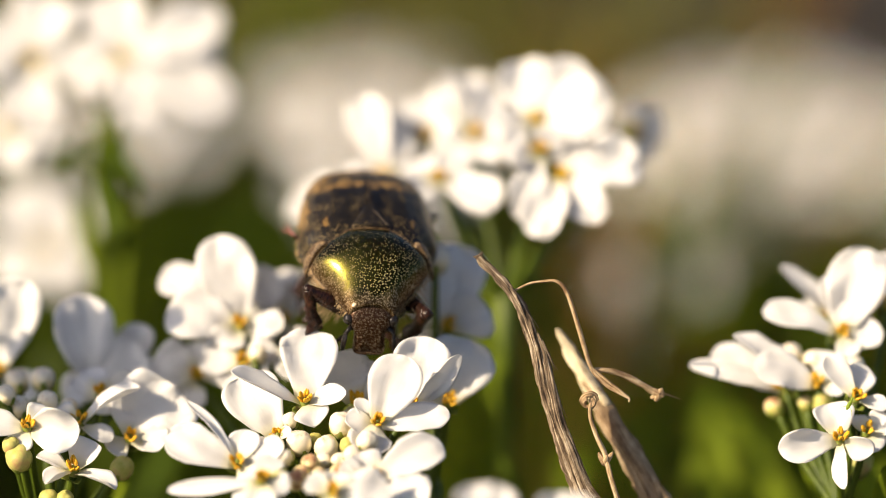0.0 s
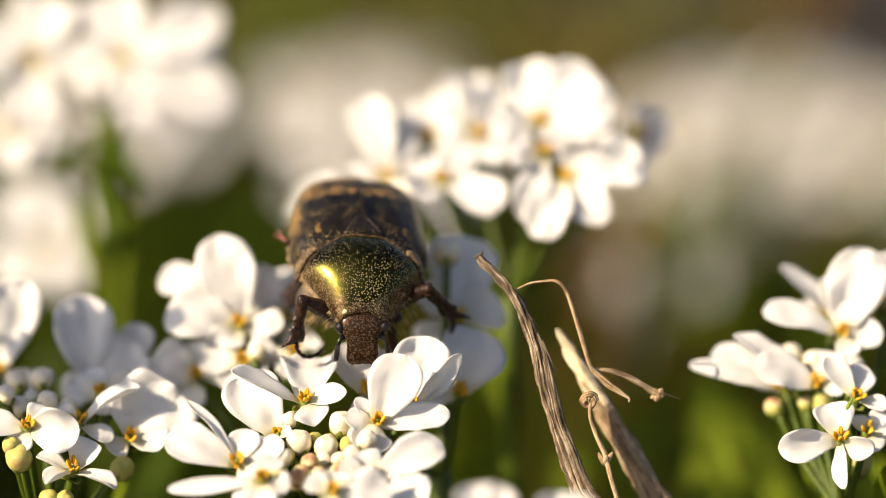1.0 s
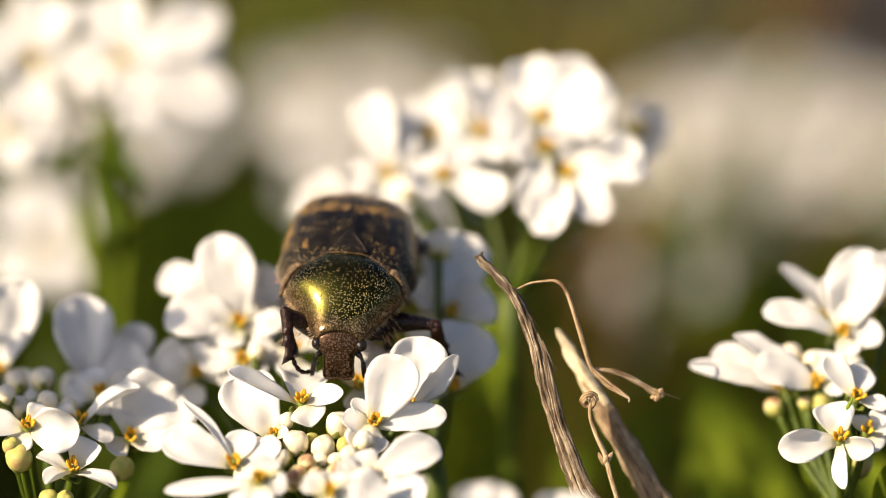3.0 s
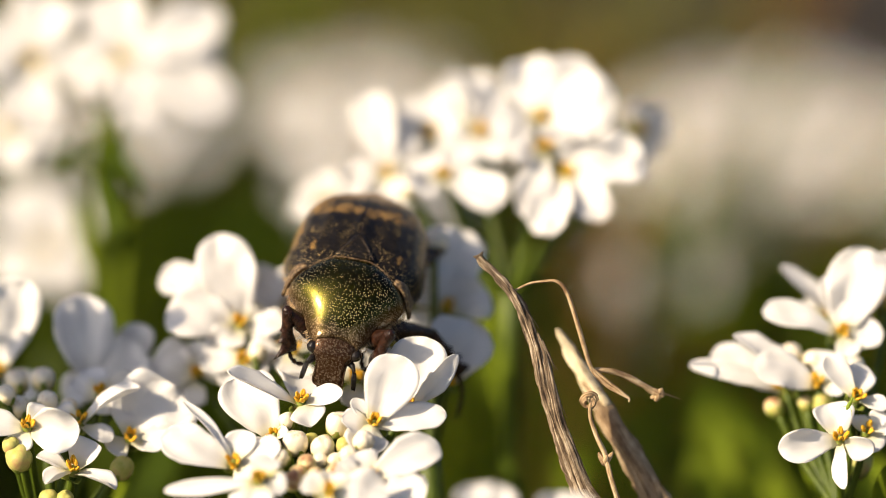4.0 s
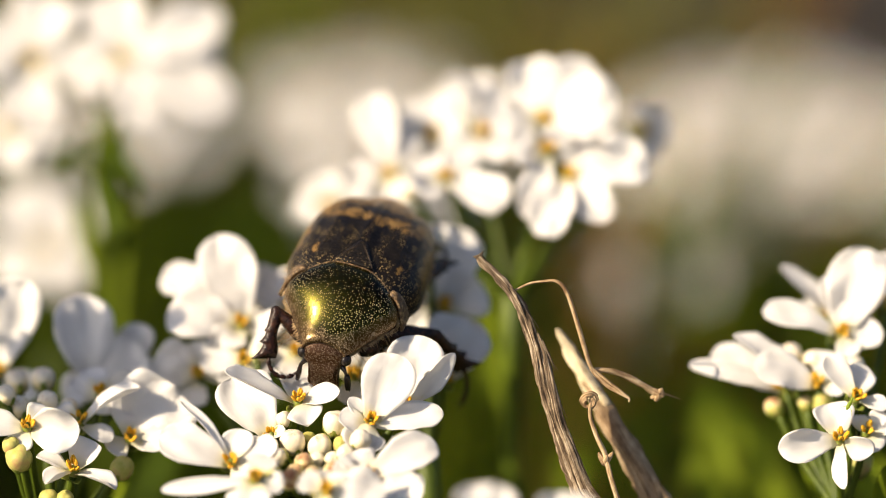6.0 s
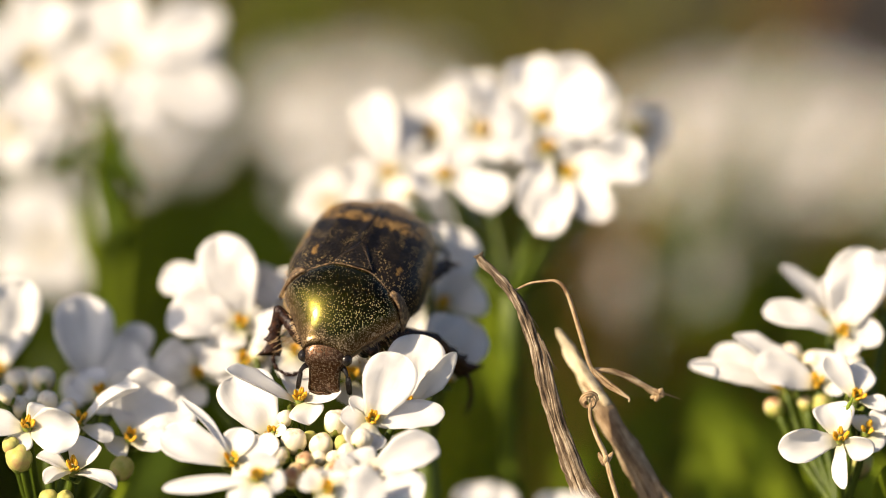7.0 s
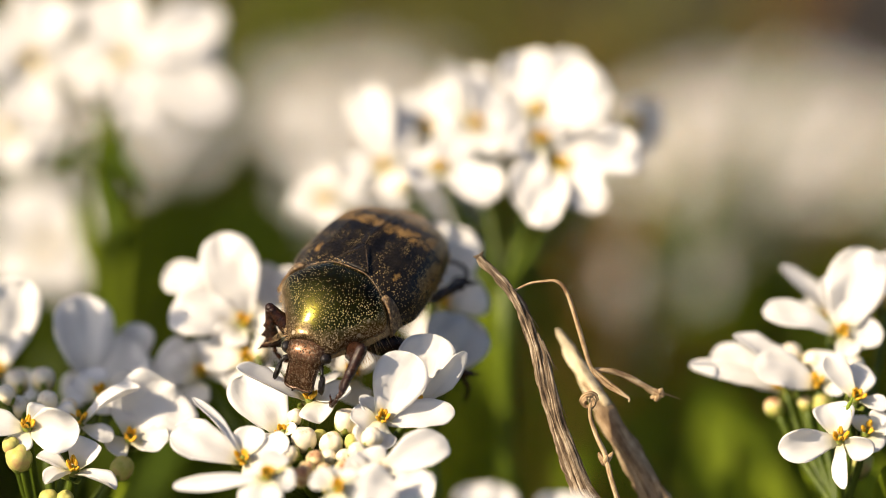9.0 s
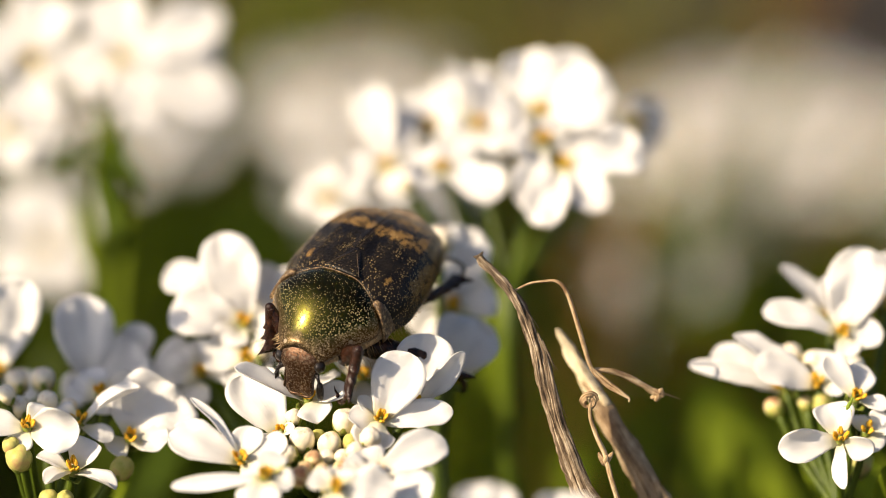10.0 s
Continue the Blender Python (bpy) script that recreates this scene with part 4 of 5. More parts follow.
leaf(topleft, (-0.1, -9.1, 120.1), (0.8, 1.5, 133.5), 1.6)
leaf(topleft, (-1.3, -3.4, 139.3), (2.6, -10.4, 137.1), 1.6, old=True)
leaf(topleft, (-2.0, -3.4, 138.8), (-5.0, -8.4, 137.3), 1.5, old=True)
leaf(topleft, (-1.6, -3.4, 137.2), (0.9, -12.4, 133.4), 1.8, old=True)

distant = plant((26.68, 185.0, 0), (0.71, -4, 38.06), label="small faint white candytuft flowers low in the leaves")
flower(distant, (-5.37, -3.00, 60.57), (0, -0.61, 0.79), [
    ((-2.66, 3.00, 0.83), 4.20, 0, 0.2),
    ((2.58, 3.00, 0.99), 4.20, 0, 0.2),
    ((-2.17, -4.00, -0.48), 4.00, 0, 0.2),
    ((2.00, -4.00, -0.64), 4.00, 0, 0.2),
])
flower(distant, (5.02, -9.00, 63.91), (0, -0.61, 0.79), [
    ((-2.19, 2.00, 0.95), 3.80, 0, 0.2),
    ((2.25, 2.00, 0.79), 3.80, 0, 0.2),
    ((-2.23, -4.00, -0.29), 3.60, 0, 0.2),
    ((1.75, -4.00, -0.45), 3.60, 0, 0.2),
])
flower(distant, (-0.42, -9.00, 58.51), (0.3, 0.3, 0.9), [
    ((-2.52, 4.00, -0.99), 3.60, 0, 0.3),
    ((3.13, 4.00, -1.15), 3.60, 0, 0.3),
    ((-0.34, -6.00, 0.96), 3.40, 0, 0.3),
])
flower(distant, (-3.08, -7.00, 53.10), (0.5, 0.4, 0.77), [
    ((-2.82, 2.00, 0.22), 3.40, 0, 0.3),
    ((3.13, 4.00, -1.18), 3.40, 0, 0.3),
    ((-0.44, -6.00, 1.00), 3.20, 0, 0.3),
])
leaf(distant, (1.7, -2.0, 46.9), (7.5, -9.0, 58.5), 1.6, True)

lowleft = plant((-36.69, 79.17, 0), (-1.13, -4, 102.98), label="blurred pale candytuft head below a taller one")
flower(lowleft, (-1.24, -3.02, 114.55), (0, -0.68, 0.73), [
    ((3.67, 2.96, 3.98), 6.0, 0, 0.2),
    ((-3.89, 3.19, 4.47), 6.2, 0, 0.2),
    ((2.8, -2.5, -2.99), 5.4, 0, 0.2),
    ((-4.72, -2.27, -2.5), 5.4, 0, 0.2),
])


# ---- flower heads further off ----
def dome_head(height, seed, count=15):
    """One whole plant: flowers in two rings and a middle on a domed head."""
    rnd = random.Random(seed)
    ob = plant((0, 0, 0), (0, 0, height), 14)
    for i in range(count):
        ring = 0 if i < 8 else 1 if i < 13 else 2
        a = i * 2 * math.pi / (8, 5, 2)[ring] + rnd.uniform(-0.25, 0.25)
        r, up = ((8.0, 4.0), (4.6, 6.6), (1.6, 7.8))[ring]
        at = Vector((math.cos(a) * r, math.sin(a) * r, height + up + rnd.uniform(-0.7, 0.7)))
        axis = Vector((math.cos(a) * (0.9, 0.5, 0.1)[ring], math.sin(a) * (0.9, 0.5, 0.1)[ring], 0.8))
        out = Vector((math.cos(a), math.sin(a), 0.25))
        across = Vector((-math.sin(a), math.cos(a), 0.2))
        size = (1.0, 0.8, 0.6)[ring]
        petals = [((out * 0.8 + across * 0.6).normalized() * 6.0 * size, 4.0 * size, rnd.uniform(-15, 15), 0.3),
                  ((out * 0.8 - across * 0.6).normalized() * 6.0 * size, 4.0 * size, rnd.uniform(-15, 15), 0.3),
                  ((-out * 0.5 + across * 0.8 + Vector((0, 0, 0.7))).normalized() * 3.6 * size, 2.6 * size, 0, 0.3),
                  ((-out * 0.5 - across * 0.8 + Vector((0, 0, 0.7))).normalized() * 3.6 * size, 2.6 * size, 0, 0.3)]
        flower(ob, at, axis, petals, False)
    return ob


FAR_HEADS = [
    (-15, 235, 63, 120, -3),
    (-8, 282, 45, 52, 3),
    (-2, 224, 63, 281, -4),
    (-42, 205, 70, 10, 3),
    (35, 261, 48, 88, -16),
    (48, 280, 40, 134, -9),
    (58, 271, 45, 13, 19),
    (65, 252, 51, 133, -5),
    (37, 222, 58, 99, -12),
    (49, 231, 55, 158, -4),
    (58, 212, 61, 321, 1),
    (-10, 176, 77, 44, 16),
    (46, 245, 39, 200, 8),
    (29, 255, 34, 260, -6),
]


def far_heads():
    """Copies of one plant; each row is where its head is, its turn and its lean."""
    height = 130.0
    first = dome_head(height, 11)
    for i, (x, y, z, turn, lean) in enumerate(FAR_HEADS):
        m = pose(x * MM, y * MM, z * MM, lean, lean * 0.4, turn) @ pose(0, 0, (-height - 4) * MM)
        if i == 0:
            first.matrix_basis = m
        else:
            copy_thing(first, m)


far_heads()


def leafy_shoot(x, y, height):
    """A tall shoot with a dense tuft of leaves, beside the view: its shade falls on the neighbouring head."""
    ob = plant((x, y, 0), (0, 0, height), 10, "candytuft plants", "tall green candytuft shoot with a dense tuft of leaves")
    rnd = random.Random(5)
    for i in range(34):
        a, up = i * 2.4, 0.15 + 1.1 * (i / 33)
        way = Vector((math.cos(a), math.sin(a), up))
        bm = blade(bmesh.new(), COARSE_ROWS, rnd.uniform(7.0, 9.0), rnd.uniform(3.6, 4.8), leaf_shape, 4, 0.3, 0.25, rnd.uniform(-0.03, 0.1))
        part("leaf", bm, LEAF, ob, at=frame_of(way, (0, 0, 1), mm((0, 0, height - 3 + 6 * i / 33))))


leafy_shoot(-54.5, -8.0, 156)


def foliage(name, mat, label, near, far, count, seed, gap=-0.18, side=-1.0):
    """Low leafy shoots that cover the ground between the flower stems."""
    rnd = random.Random(seed)
    bm = bmesh.new()
    rows = [0, 0.35, 0.7, 1.0]
    for i in range(count):
        y = near + (far - near) * rnd.random() ** 1.1
        x = rnd.uniform(side, 1) * (90 + 0.30 * max(0, y))
        if noise.noise((x * 0.012, y * 0.012, 7)) < gap or (x > 22 and y > 335):
            continue
        tall = rnd.uniform(30, 88) * (1 - 0.6 * min(1, max(0, y) / 450))
        c = Vector((x, y, 0))
        top = c + Vector((rnd.uniform(-12, 12), rnd.uniform(-12, 12), tall))
        tube(bm, [c - Vector((0, 0, 3)), c.lerp(top, 0.5), top], [0.8, 0.7, 0.5], 5, 2)
        for j in range(16):
            f = 0.25 + 0.75 * j / 15
            a = j * 2.4 + i
            way = Vector((math.cos(a), math.sin(a), 0.35 + f * 0.9))
            blade(bm, rows, rnd.uniform(11, 21), rnd.uniform(2.2, 3.8), leaf_shape, 2, 0.25, 0.4, rnd.uniform(0, 0.12),
                  m=frame_of(way, (0, 0, 1), c.lerp(top, f)))
    tagged(part(name, bm, mat, None), label, "foliage", kind="stuff")


foliage("foliage", LEAF, "dense low green candytuft leaves covering the soil", -60, 270, 640, 21, -0.10)
foliage("fresh_foliage", LEAF_LIGHT, "young yellow-green candytuft shoots among the darker leaves", -10, 300, 105, 31)
foliage("withered_foliage", LEAF_DEAD, "withered brown leaves lying among the green ones", 150, 335, 35, 41, -0.18, 0.0)
foliage("dry_foliage", LEAF_DRY, "sparse olive leaves and dry grass further off", 230, 800, 600, 22)


def plant_bug(at):
    """A tiny lime-green bug with thin legs, between two petals."""
    ob = thing("plant_bug", *at, "tiny lime-green bug clinging between white petals", "insect")
    bm = loft(bmesh.new(), [(-0.45, 0.06, 0.05, 0), (-0.2, 0.15, 0.11, 0), (0.1, 0.16, 0.12, 0), (0.3, 0.1, 0.09, 0), (0.36, 0.05, 0.04, 0)], 10)
    part("body", bm, LIME, ob)
    part("head", ball(bmesh.new(), (0, 0.42, 0), (0.09, 0.1, 0.08), 8, 6), LIME, ob)
    for side in (1, -1):
        for y, reach in ((0.25, 0.35), (0.05, 0.2), (-0.15, -0.5)):
            part("leg", tube(bmesh.new(), [(side * 0.1, y, 0), (side * 0.35, y + reach * 0.4, 0.16), (side * 0.55, y + reach, -0.12)], [0.03, 0.022, 0.012], 5, 3), LIME, ob)
        part("feeler", tube(bmesh.new(), [(side * 0.05, 0.48, 0.03), (side * 0.16, 0.75, 0.1), (side * 0.22, 1.0, 0.06)], [0.02, 0.015, 0.008], 5, 3), LIME, ob)
    ob.matrix_basis = Matrix.Translation(mm(at)) @ frame_of((0.45, 0.3, 0.85), (0, -1, 0.3))


# ---- beetle: y runs to its head, z up its back ----
def curve(knots, t):
    """Smooth value between evenly spaced knots."""
    f = t * (len(knots) - 1)
    i = min(int(f), len(knots) - 2)
    u = f - i
    a, b = knots[max(i - 1, 0)], knots[i]
    c, d = knots[i + 1], knots[min(i + 2, len(knots) - 1)]
    return 0.5 * (2 * b + (c - a) * u + (2 * a - 5 * b + 4 * c - d) * u * u + (3 * b - a - 3 * c + d) * u ** 3)


def sheet(bm, rows, cols, place, thick):
    """A curved shell from a function of two numbers from 0 to 1, closed below."""
    top = [[bm.verts.new(place(i / rows, j / cols)) for j in range(cols + 1)] for i in range(rows + 1)]
    low = []
    for i in range(rows + 1):
        line = []
        for j in range(cols + 1):
            p = top[i][j].co
            line.append(bm.verts.new((p.x * (1 - thick * 0.18), p.y, p.z - thick)))
        low.append(line)
    for i in range(rows):
        for j in range(cols):
            bm.faces.new((top[i][j], top[i][j + 1], top[i + 1][j + 1], top[i + 1][j]))
            bm.faces.new((low[i][j], low[i + 1][j], low[i + 1][j + 1], low[i][j + 1]))
        bm.faces.new((top[i][0], top[i + 1][0], low[i + 1][0], low[i][0]))
        bm.faces.new((top[i][cols], low[i][cols], low[i + 1][cols], top[i + 1][cols]))
    for j in range(cols):
        bm.faces.new((top[0][j], low[0][j], low[0][j + 1], top[0][j + 1]))
        bm.faces.new((top[rows][j], top[rows][j + 1], low[rows][j + 1], low[rows][j]))
    return bm


PRO_W = [4.15, 4.28, 4.20, 3.95, 3.56, 3.10, 2.58, 2.08, 1.64]
PRO_T = [3.02, 3.22, 3.32, 3.27, 3.07, 2.72, 2.24, 1.62, 0.88]
ELY_W = [4.45, 5.05, 5.08, 4.98, 4.88, 4.72, 4.48, 4.05, 3.30, 1.90]
ELY_T = [2.90, 2.98, 3.05, 3.06, 2.98, 2.78, 2.42, 1.85, 1.00, -0.20]


def base_line(x):
    """The seam between pronotum and wing cases bows forward at the sides, with a small notch in the middle."""
    return 1.95 * (min(abs(x), 4.5) / 4.36) ** 2 + 0.09 * math.exp(-(x / 0.7) ** 2) - 0.09 * math.exp(-((abs(x) - 1.5) / 0.7) ** 2)


def pronotum_at(v, u):
    a = (u * 2 - 1) * math.pi / 2
    w, t = curve(PRO_W, v), curve(PRO_T, v)
    low = 0.95 - 1.05 * v
    across = math.sin(a)
    x = w * across
    z = low + (t - low) * max(0.0, 1 - abs(across) ** 1.9) ** (1 / 2.0)
    lip = max(0.0, abs(u * 2 - 1) - 0.90) / 0.10
    z -= 0.07 * math.sin(math.pi * lip)
    y = 6.05 * v + base_line(x) * (1 - v) ** 2 + 0.18 * v ** 3 * (x / 1.7) ** 2
    return Vector((x, y, z))


def elytron_at(v, u, side):
    a = u * math.pi / 2
    w, t = curve(ELY_W, v), curve(ELY_T, v)
    low = -0.45
    x = w * math.sin(a) ** 0.9
    z = low + (t - low) * max(0.0, math.cos(a)) ** 0.72
    rib = 0.07 * math.exp(-((u - 0.34) / 0.035) ** 2) + 0.06 * math.exp(-((u - 0.56) / 0.035) ** 2)
    seam = 0.09 * math.exp(-(u / 0.03) ** 2) - 0.10 * math.exp(-((u - 0.09) / 0.05) ** 2)
    z += (rib + seam) * math.sin(math.pi * min(1, v * 0.9 + 0.1))
    step = min(1.0, max(0.0, (x - 3.1) / 1.3))
    y = -10.2 * v + (base_line(x) - 1.25 * step * step * (3 - 2 * step)) * (1 - v) ** 3 - 0.12
    return Vector((side * (x + 0.015), y, z))


def loft(bm, sections, sides=20, power=2.4):
    """Rings (y, half-width, half-height, centre z) joined into a closed rounded body."""
    rings = []
    for y, w, h, c in sections:
        ring = []
        for s in range(sides):
            a = 2 * math.pi * s / sides
            ca, sa = math.cos(a), math.sin(a)
            ring.append(bm.verts.new((w * abs(ca) ** (2 / power) * (1 if ca > 0 else -1), y, c + h * abs(sa) ** (2 / power) * (1 if sa > 0 else -1))))
        rings.append(ring)
    for a, b in zip(rings, rings[1:]):
        for s in range(sides):
            bm.faces.new((a[s], a[(s + 1) % sides], b[(s + 1) % sides], b[s]))
    bm.faces.new(rings[0])
    bm.faces.new(rings[-1])
    return bm


def femur_mesh(length, r):
    bm = tube(bmesh.new(), [(0, -0.3, 0), (0, length * 0.45, 0.1), (0, length, 0)], [r * 0.8, r * 1.1, r * 1.05, r * 0.75, r * 0.58], 12, 8, 0.06, 0.2)
    ball(bm, (0, length, 0), (r * 0.58, r * 0.62, r * 0.58), 10, 7)
    return bm


def tibia_mesh(length, r):
    """A flat blade, widening to its end, with three saw teeth along the outer edge."""
    teeth = ((0.46, 0.35), (0.72, 0.70), (1.0, 1.15))
    bm, rings, count = bmesh.new(), [], 40
    for i in range(count + 1):
        s = i / count
        out = r * (0.62 + 0.45 * s)
        start = 0.30
        for at, size in teeth:
            if start < s <= at:
                out += r * size * ((s - start) / (at - start)) ** 2.6
            start = at
        low = -r * (0.62 + 0.30 * s + 0.18 * math.sin(3 * math.pi * s))
        mid, half = (out + low) / 2, (out - low) / 2
        thick = r * (0.80 - 0.30 * s) * (1 - 0.8 * max(0, s - 0.94) / 0.06)
        end = 0.16 * length * max(0, s - 0.8) ** 2 / 0.04
        ring = []
        for j in range(12):
            a = 2 * math.pi * j / 12
            y = s * length * 0.98 + end * max(0, math.cos(a)) * 0.6
            bump = 0.05 * r * noise.noise((math.sin(a) * 3, s * 9, math.cos(a) * 3))
            ring.append(bm.verts.new((thick * math.sin(a) + bump, y, mid + half * math.cos(a))))
        rings.append(ring)
    for p, q in zip(rings, rings[1:]):
        for j in range(12):
            bm.faces.new((p[j], p[(j + 1) % 12], q[(j + 1) % 12], q[j]))
    bm.faces.new(rings[0])
    bm.faces.new(rings[-1])
    return bm


def tarsus_mesh(start, count, r, bend):
    """A row of beads and a pair of claws at the end of the leg."""
    bm = bmesh.new()
    p, a = Vector((0, start - 0.05, 0)), -0.2
    for i in range(count):
        way = Vector((0, math.cos(a), math.sin(a)))
        q = p + way * 0.55
        tube(bm, [p, p.lerp(q, 0.6), q], [r * 0.6, r, r * 0.7], 7, 3)
        p, a = q, a + bend
    way = Vector((0, math.cos(a), math.sin(a)))
    for s in (-1, 1):
        tube(bm, [p, p + way * 0.3 + Vector((s * 0.22, 0, 0)), p + way * 0.5 + Vector((s * 0.25, 0, -0.25))], [r * 0.5, r * 0.35, r * 0.08], 6, 3)
    return bm


def leg(owner, name, coxa, knee, foot, r, label="", foot_mat=None, bend=-0.45, toes_count=5):
    """A leg in three pieces; the knee and the foot are points in the beetle's space."""
    c, k, f = Vector(coxa), Vector(knee), Vector(foot)
    lf, lt = (k - c).length, (f - k).length
    m = frame_of(k - c, (0, 0.3, 1), c * MM)
    upper = part(name, femur_mesh(lf, r), LEG, owner, label, m)
    n = m.inverted() @ frame_of(f - k, k - c, k * MM)
    shin = part("tibia", tibia_mesh(lt, r * 0.92), LEG, upper, at=n)
    toes = part("tarsus", tarsus_mesh(lt, toes_count, r * 0.3, bend), foot_mat or LEG, upper, at=n)
    return upper, shin, toes


def bristles(bm, count, place, length, rnd, r=0.022):
    for i in range(count):
        p, w = place(rnd)
        w = (w + Vector((rnd.uniform(-0.4, 0.4), rnd.uniform(-0.4, 0.4), rnd.uniform(-0.4, 0.4)))).normalized()
        e = p + w * length * rnd.uniform(0.5, 1.2)
        tube(bm, [p, p.lerp(e, 0.55) + Vector((0, 0, -0.03)), e], [r, r * 0.7, r * 0.15], 3, 1)
    return bm


def stretch(bm):
    """Draws the head out lengthways and narrows its front."""
    for v in bm.verts:
        v.co.x *= 1 - 0.15 * min(1.0, max(0.0, (v.co.y - 0.95) / 0.55))
        v.co.y *= HEAD_LONG
    return bm


HEAD_LONG = 1.17


def beetle():
    rnd = random.Random(8)
    ob = thing("beetle", 0, 0, 0, "bronze-green metallic flower chafer with mottled brown wing cases", "beetle")
    part("pronotum", sheet(bmesh.new(), 36, 48, pronotum_at, 0.35), PRONOTUM, ob, "domed bronze-green shield with golden pits")
    for side in (1, -1):
        part("wing_case", sheet(bmesh.new(), 48, 30, lambda v, u: elytron_at(v, u, side), 0.3), ELYTRON, ob, "dark wing case mottled with tan")
    bm = sheet(bmesh.new(), 8, 8, lambda v, u: Vector(((u * 2 - 1) * 1.45 * (1 - v) ** 0.9 + 0.0, -0.1 - 2.75 * v + 0.1 * (1 - v), 3.1 + 0.02 * v + 0.10 * math.sin(math.pi * u) * (1 - v))), 0.2)
    plate = part("scutellum", bm, ELYTRON, ob, "dark triangular plate")
    for side in (1, -1):
        edge = [(side * 1.42, -0.05, 3.08), (side * 0.75, -1.15, 3.15), (0, -2.3, 3.10)]
        part("plate_edge", tube(bmesh.new(), edge, [0.03, 0.036, 0.03], 6, 5), SEAM, plate, "thin tan groove edge")
    seam_line = [(0, y, max(elytron_at(-y / 10.2, 0.0, 1).z, 0) + 0.02) for y in (-2.7, -4.0, -5.2, -6.4, -7.4)]
    part("suture", tube(bmesh.new(), seam_line, [0.03, 0.035, 0.035, 0.03, 0.03], 6, 5), SEAM, ob, "thin tan line between the wing cases")
    bm = loft(bmesh.new(), [(-10.9, 0.8, 0.5, -0.6), (-10.3, 2.0, 1.1, -0.8), (-8.6, 3.6, 1.8, -0.9), (-6, 4.5, 2.2, -0.9), (-2, 4.6, 2.3, -0.9), (1, 3.9, 1.9, -0.7), (3.4, 3.1, 1.6, -0.3), (5.0, 2.0, 1.1, -0.5), (5.8, 1.4, 0.7, -0.7)], 24)
    part("underside", bm, UNDERSIDE, ob, "brown hairy underside")
    for side in (1, -1):
        bm = sheet(bmesh.new(), 8, 6, lambda v, u: Vector((side * (3.3 + 1.5 * v ** 0.7), base_line(3.3 + 1.2 * v) + 0.1 - (0.5 + 1.0 * v) * u, 2.36 - 0.5 * v - 1.75 * v * v + 0.08 * math.sin(math.pi * u))), 0.25)
        part("shoulder_plate", bm, SHOULDER, ob, "tan-speckled brown shoulder plate")
    seam = [Vector((x, base_line(x) - 0.03, pronotum_at(0, 0.5 + math.asin(max(-1, min(1, x / 4.15))) / math.pi).z - 0.02)) for x in [-3.9 + 0.325 * i for i in range(25)]]
    part("seam", tube(bmesh.new(), seam, [0.035, 0.05, 0.04, 0.055, 0.035], 8, 5, 0, 0.8), SHOULDER, ob, "pale tan rim between shield and wing cases")

    def fringe(r):
        s = r.choice((-1, 1))
        v = r.random()
        if r.random() < 0.5:
            p = pronotum_at(v, 1.0 if s > 0 else 0.0)
        else:
            p = elytron_at(v * 0.9, 0.98, s)
        return p + Vector((0, 0, -0.15)), Vector((s * 0.9, 0.2, -0.8))

    def belly(r):
        s = r.choice((-1, 1))
        return Vector((s * r.uniform(1.6, 4.0), r.uniform(-3, 5.0), r.uniform(-2.2, -0.4))), Vector((s * 0.8, 0.5, -0.7))

    bm = bristles(bmesh.new(), 420, fringe, 0.35, rnd)
    bristles(bm, 420, belly, 1.0, rnd)
    tagged(part("bristles", bm, HAIR, ob, "fine tan hairs along the rim"), kind="stuff")

    # head, bent down in front of the shield
    tilt = Matrix.Translation(mm((0, 5.72, 0.22))) @ Matrix.Rotation(radians(-70), 4, "X")
    bm = loft(bmesh.new(), [(-0.9, 1.0, 0.45, -0.7), (-0.3, 1.3, 0.75, -0.5), (0.2, 1.58, 0.92, -0.3), (0.6, 1.68, 0.95, -0.16), (1.0, 1.64, 0.86, -0.06), (1.3, 1.44, 0.74, 0.0), (1.6, 1.34, 0.64, 0.05), (2.1, 1.30, 0.54, 0.06), (2.6, 1.34, 0.44, 0.06), (2.86, 1.34, 0.36, 0.08), (3.0, 1.24, 0.26, 0.08), (3.05, 1.0, 0.12, 0.08)], 28, 2.9)
    for v in bm.verts:
        v.co.z += 0.10 * noise.noise(v.co * 1.3) + 0.05 * noise.noise(v.co * 3.1) - 0.10 * math.exp(-(v.co.x / 0.5) ** 2) * max(0, v.co.y - 1.2)
    stretch(bm)
    head = part("head", bm, HEADSHELL, ob, "coppery square-fronted head", tilt)
    bm = tube(bmesh.new(), [(-1.30, 1.5, 0.40), (-1.24, 2.1, 0.42), (-1.30, 2.7, 0.34), (-1.08, 2.99, 0.28), (-0.35, 3.05, 0.30), (0, 2.99, 0.30), (0.35, 3.05, 0.30), (1.08, 2.99, 0.28), (1.30, 2.7, 0.34), (1.24, 2.1, 0.42), (1.30, 1.5, 0.40)], [0.05, 0.10, 0.12, 0.10, 0.05], 6, 4, 0, 0.3)
    part("clypeus_rim", stretch(bm), HEADSHELL, head, "pale speckled rim")
    for side in (1, -1):
        part("eye", stretch(ball(bmesh.new(), (side * 1.60, 0.76, 0.22), (0.42, 0.40, 0.46), 16, 12)), EYE, head, "glossy black eye")
        bm = tube(bmesh.new(), [(side * 1.3, 1.30, 0.0), (side * 1.60, 1.38, 0.2), (side * 1.86, 1.5, 0.35), (side * 2.05, 1.75, 0.4)], [0.22, 0.17, 0.13, 0.15], 8, 4, 0.2, 0.25)
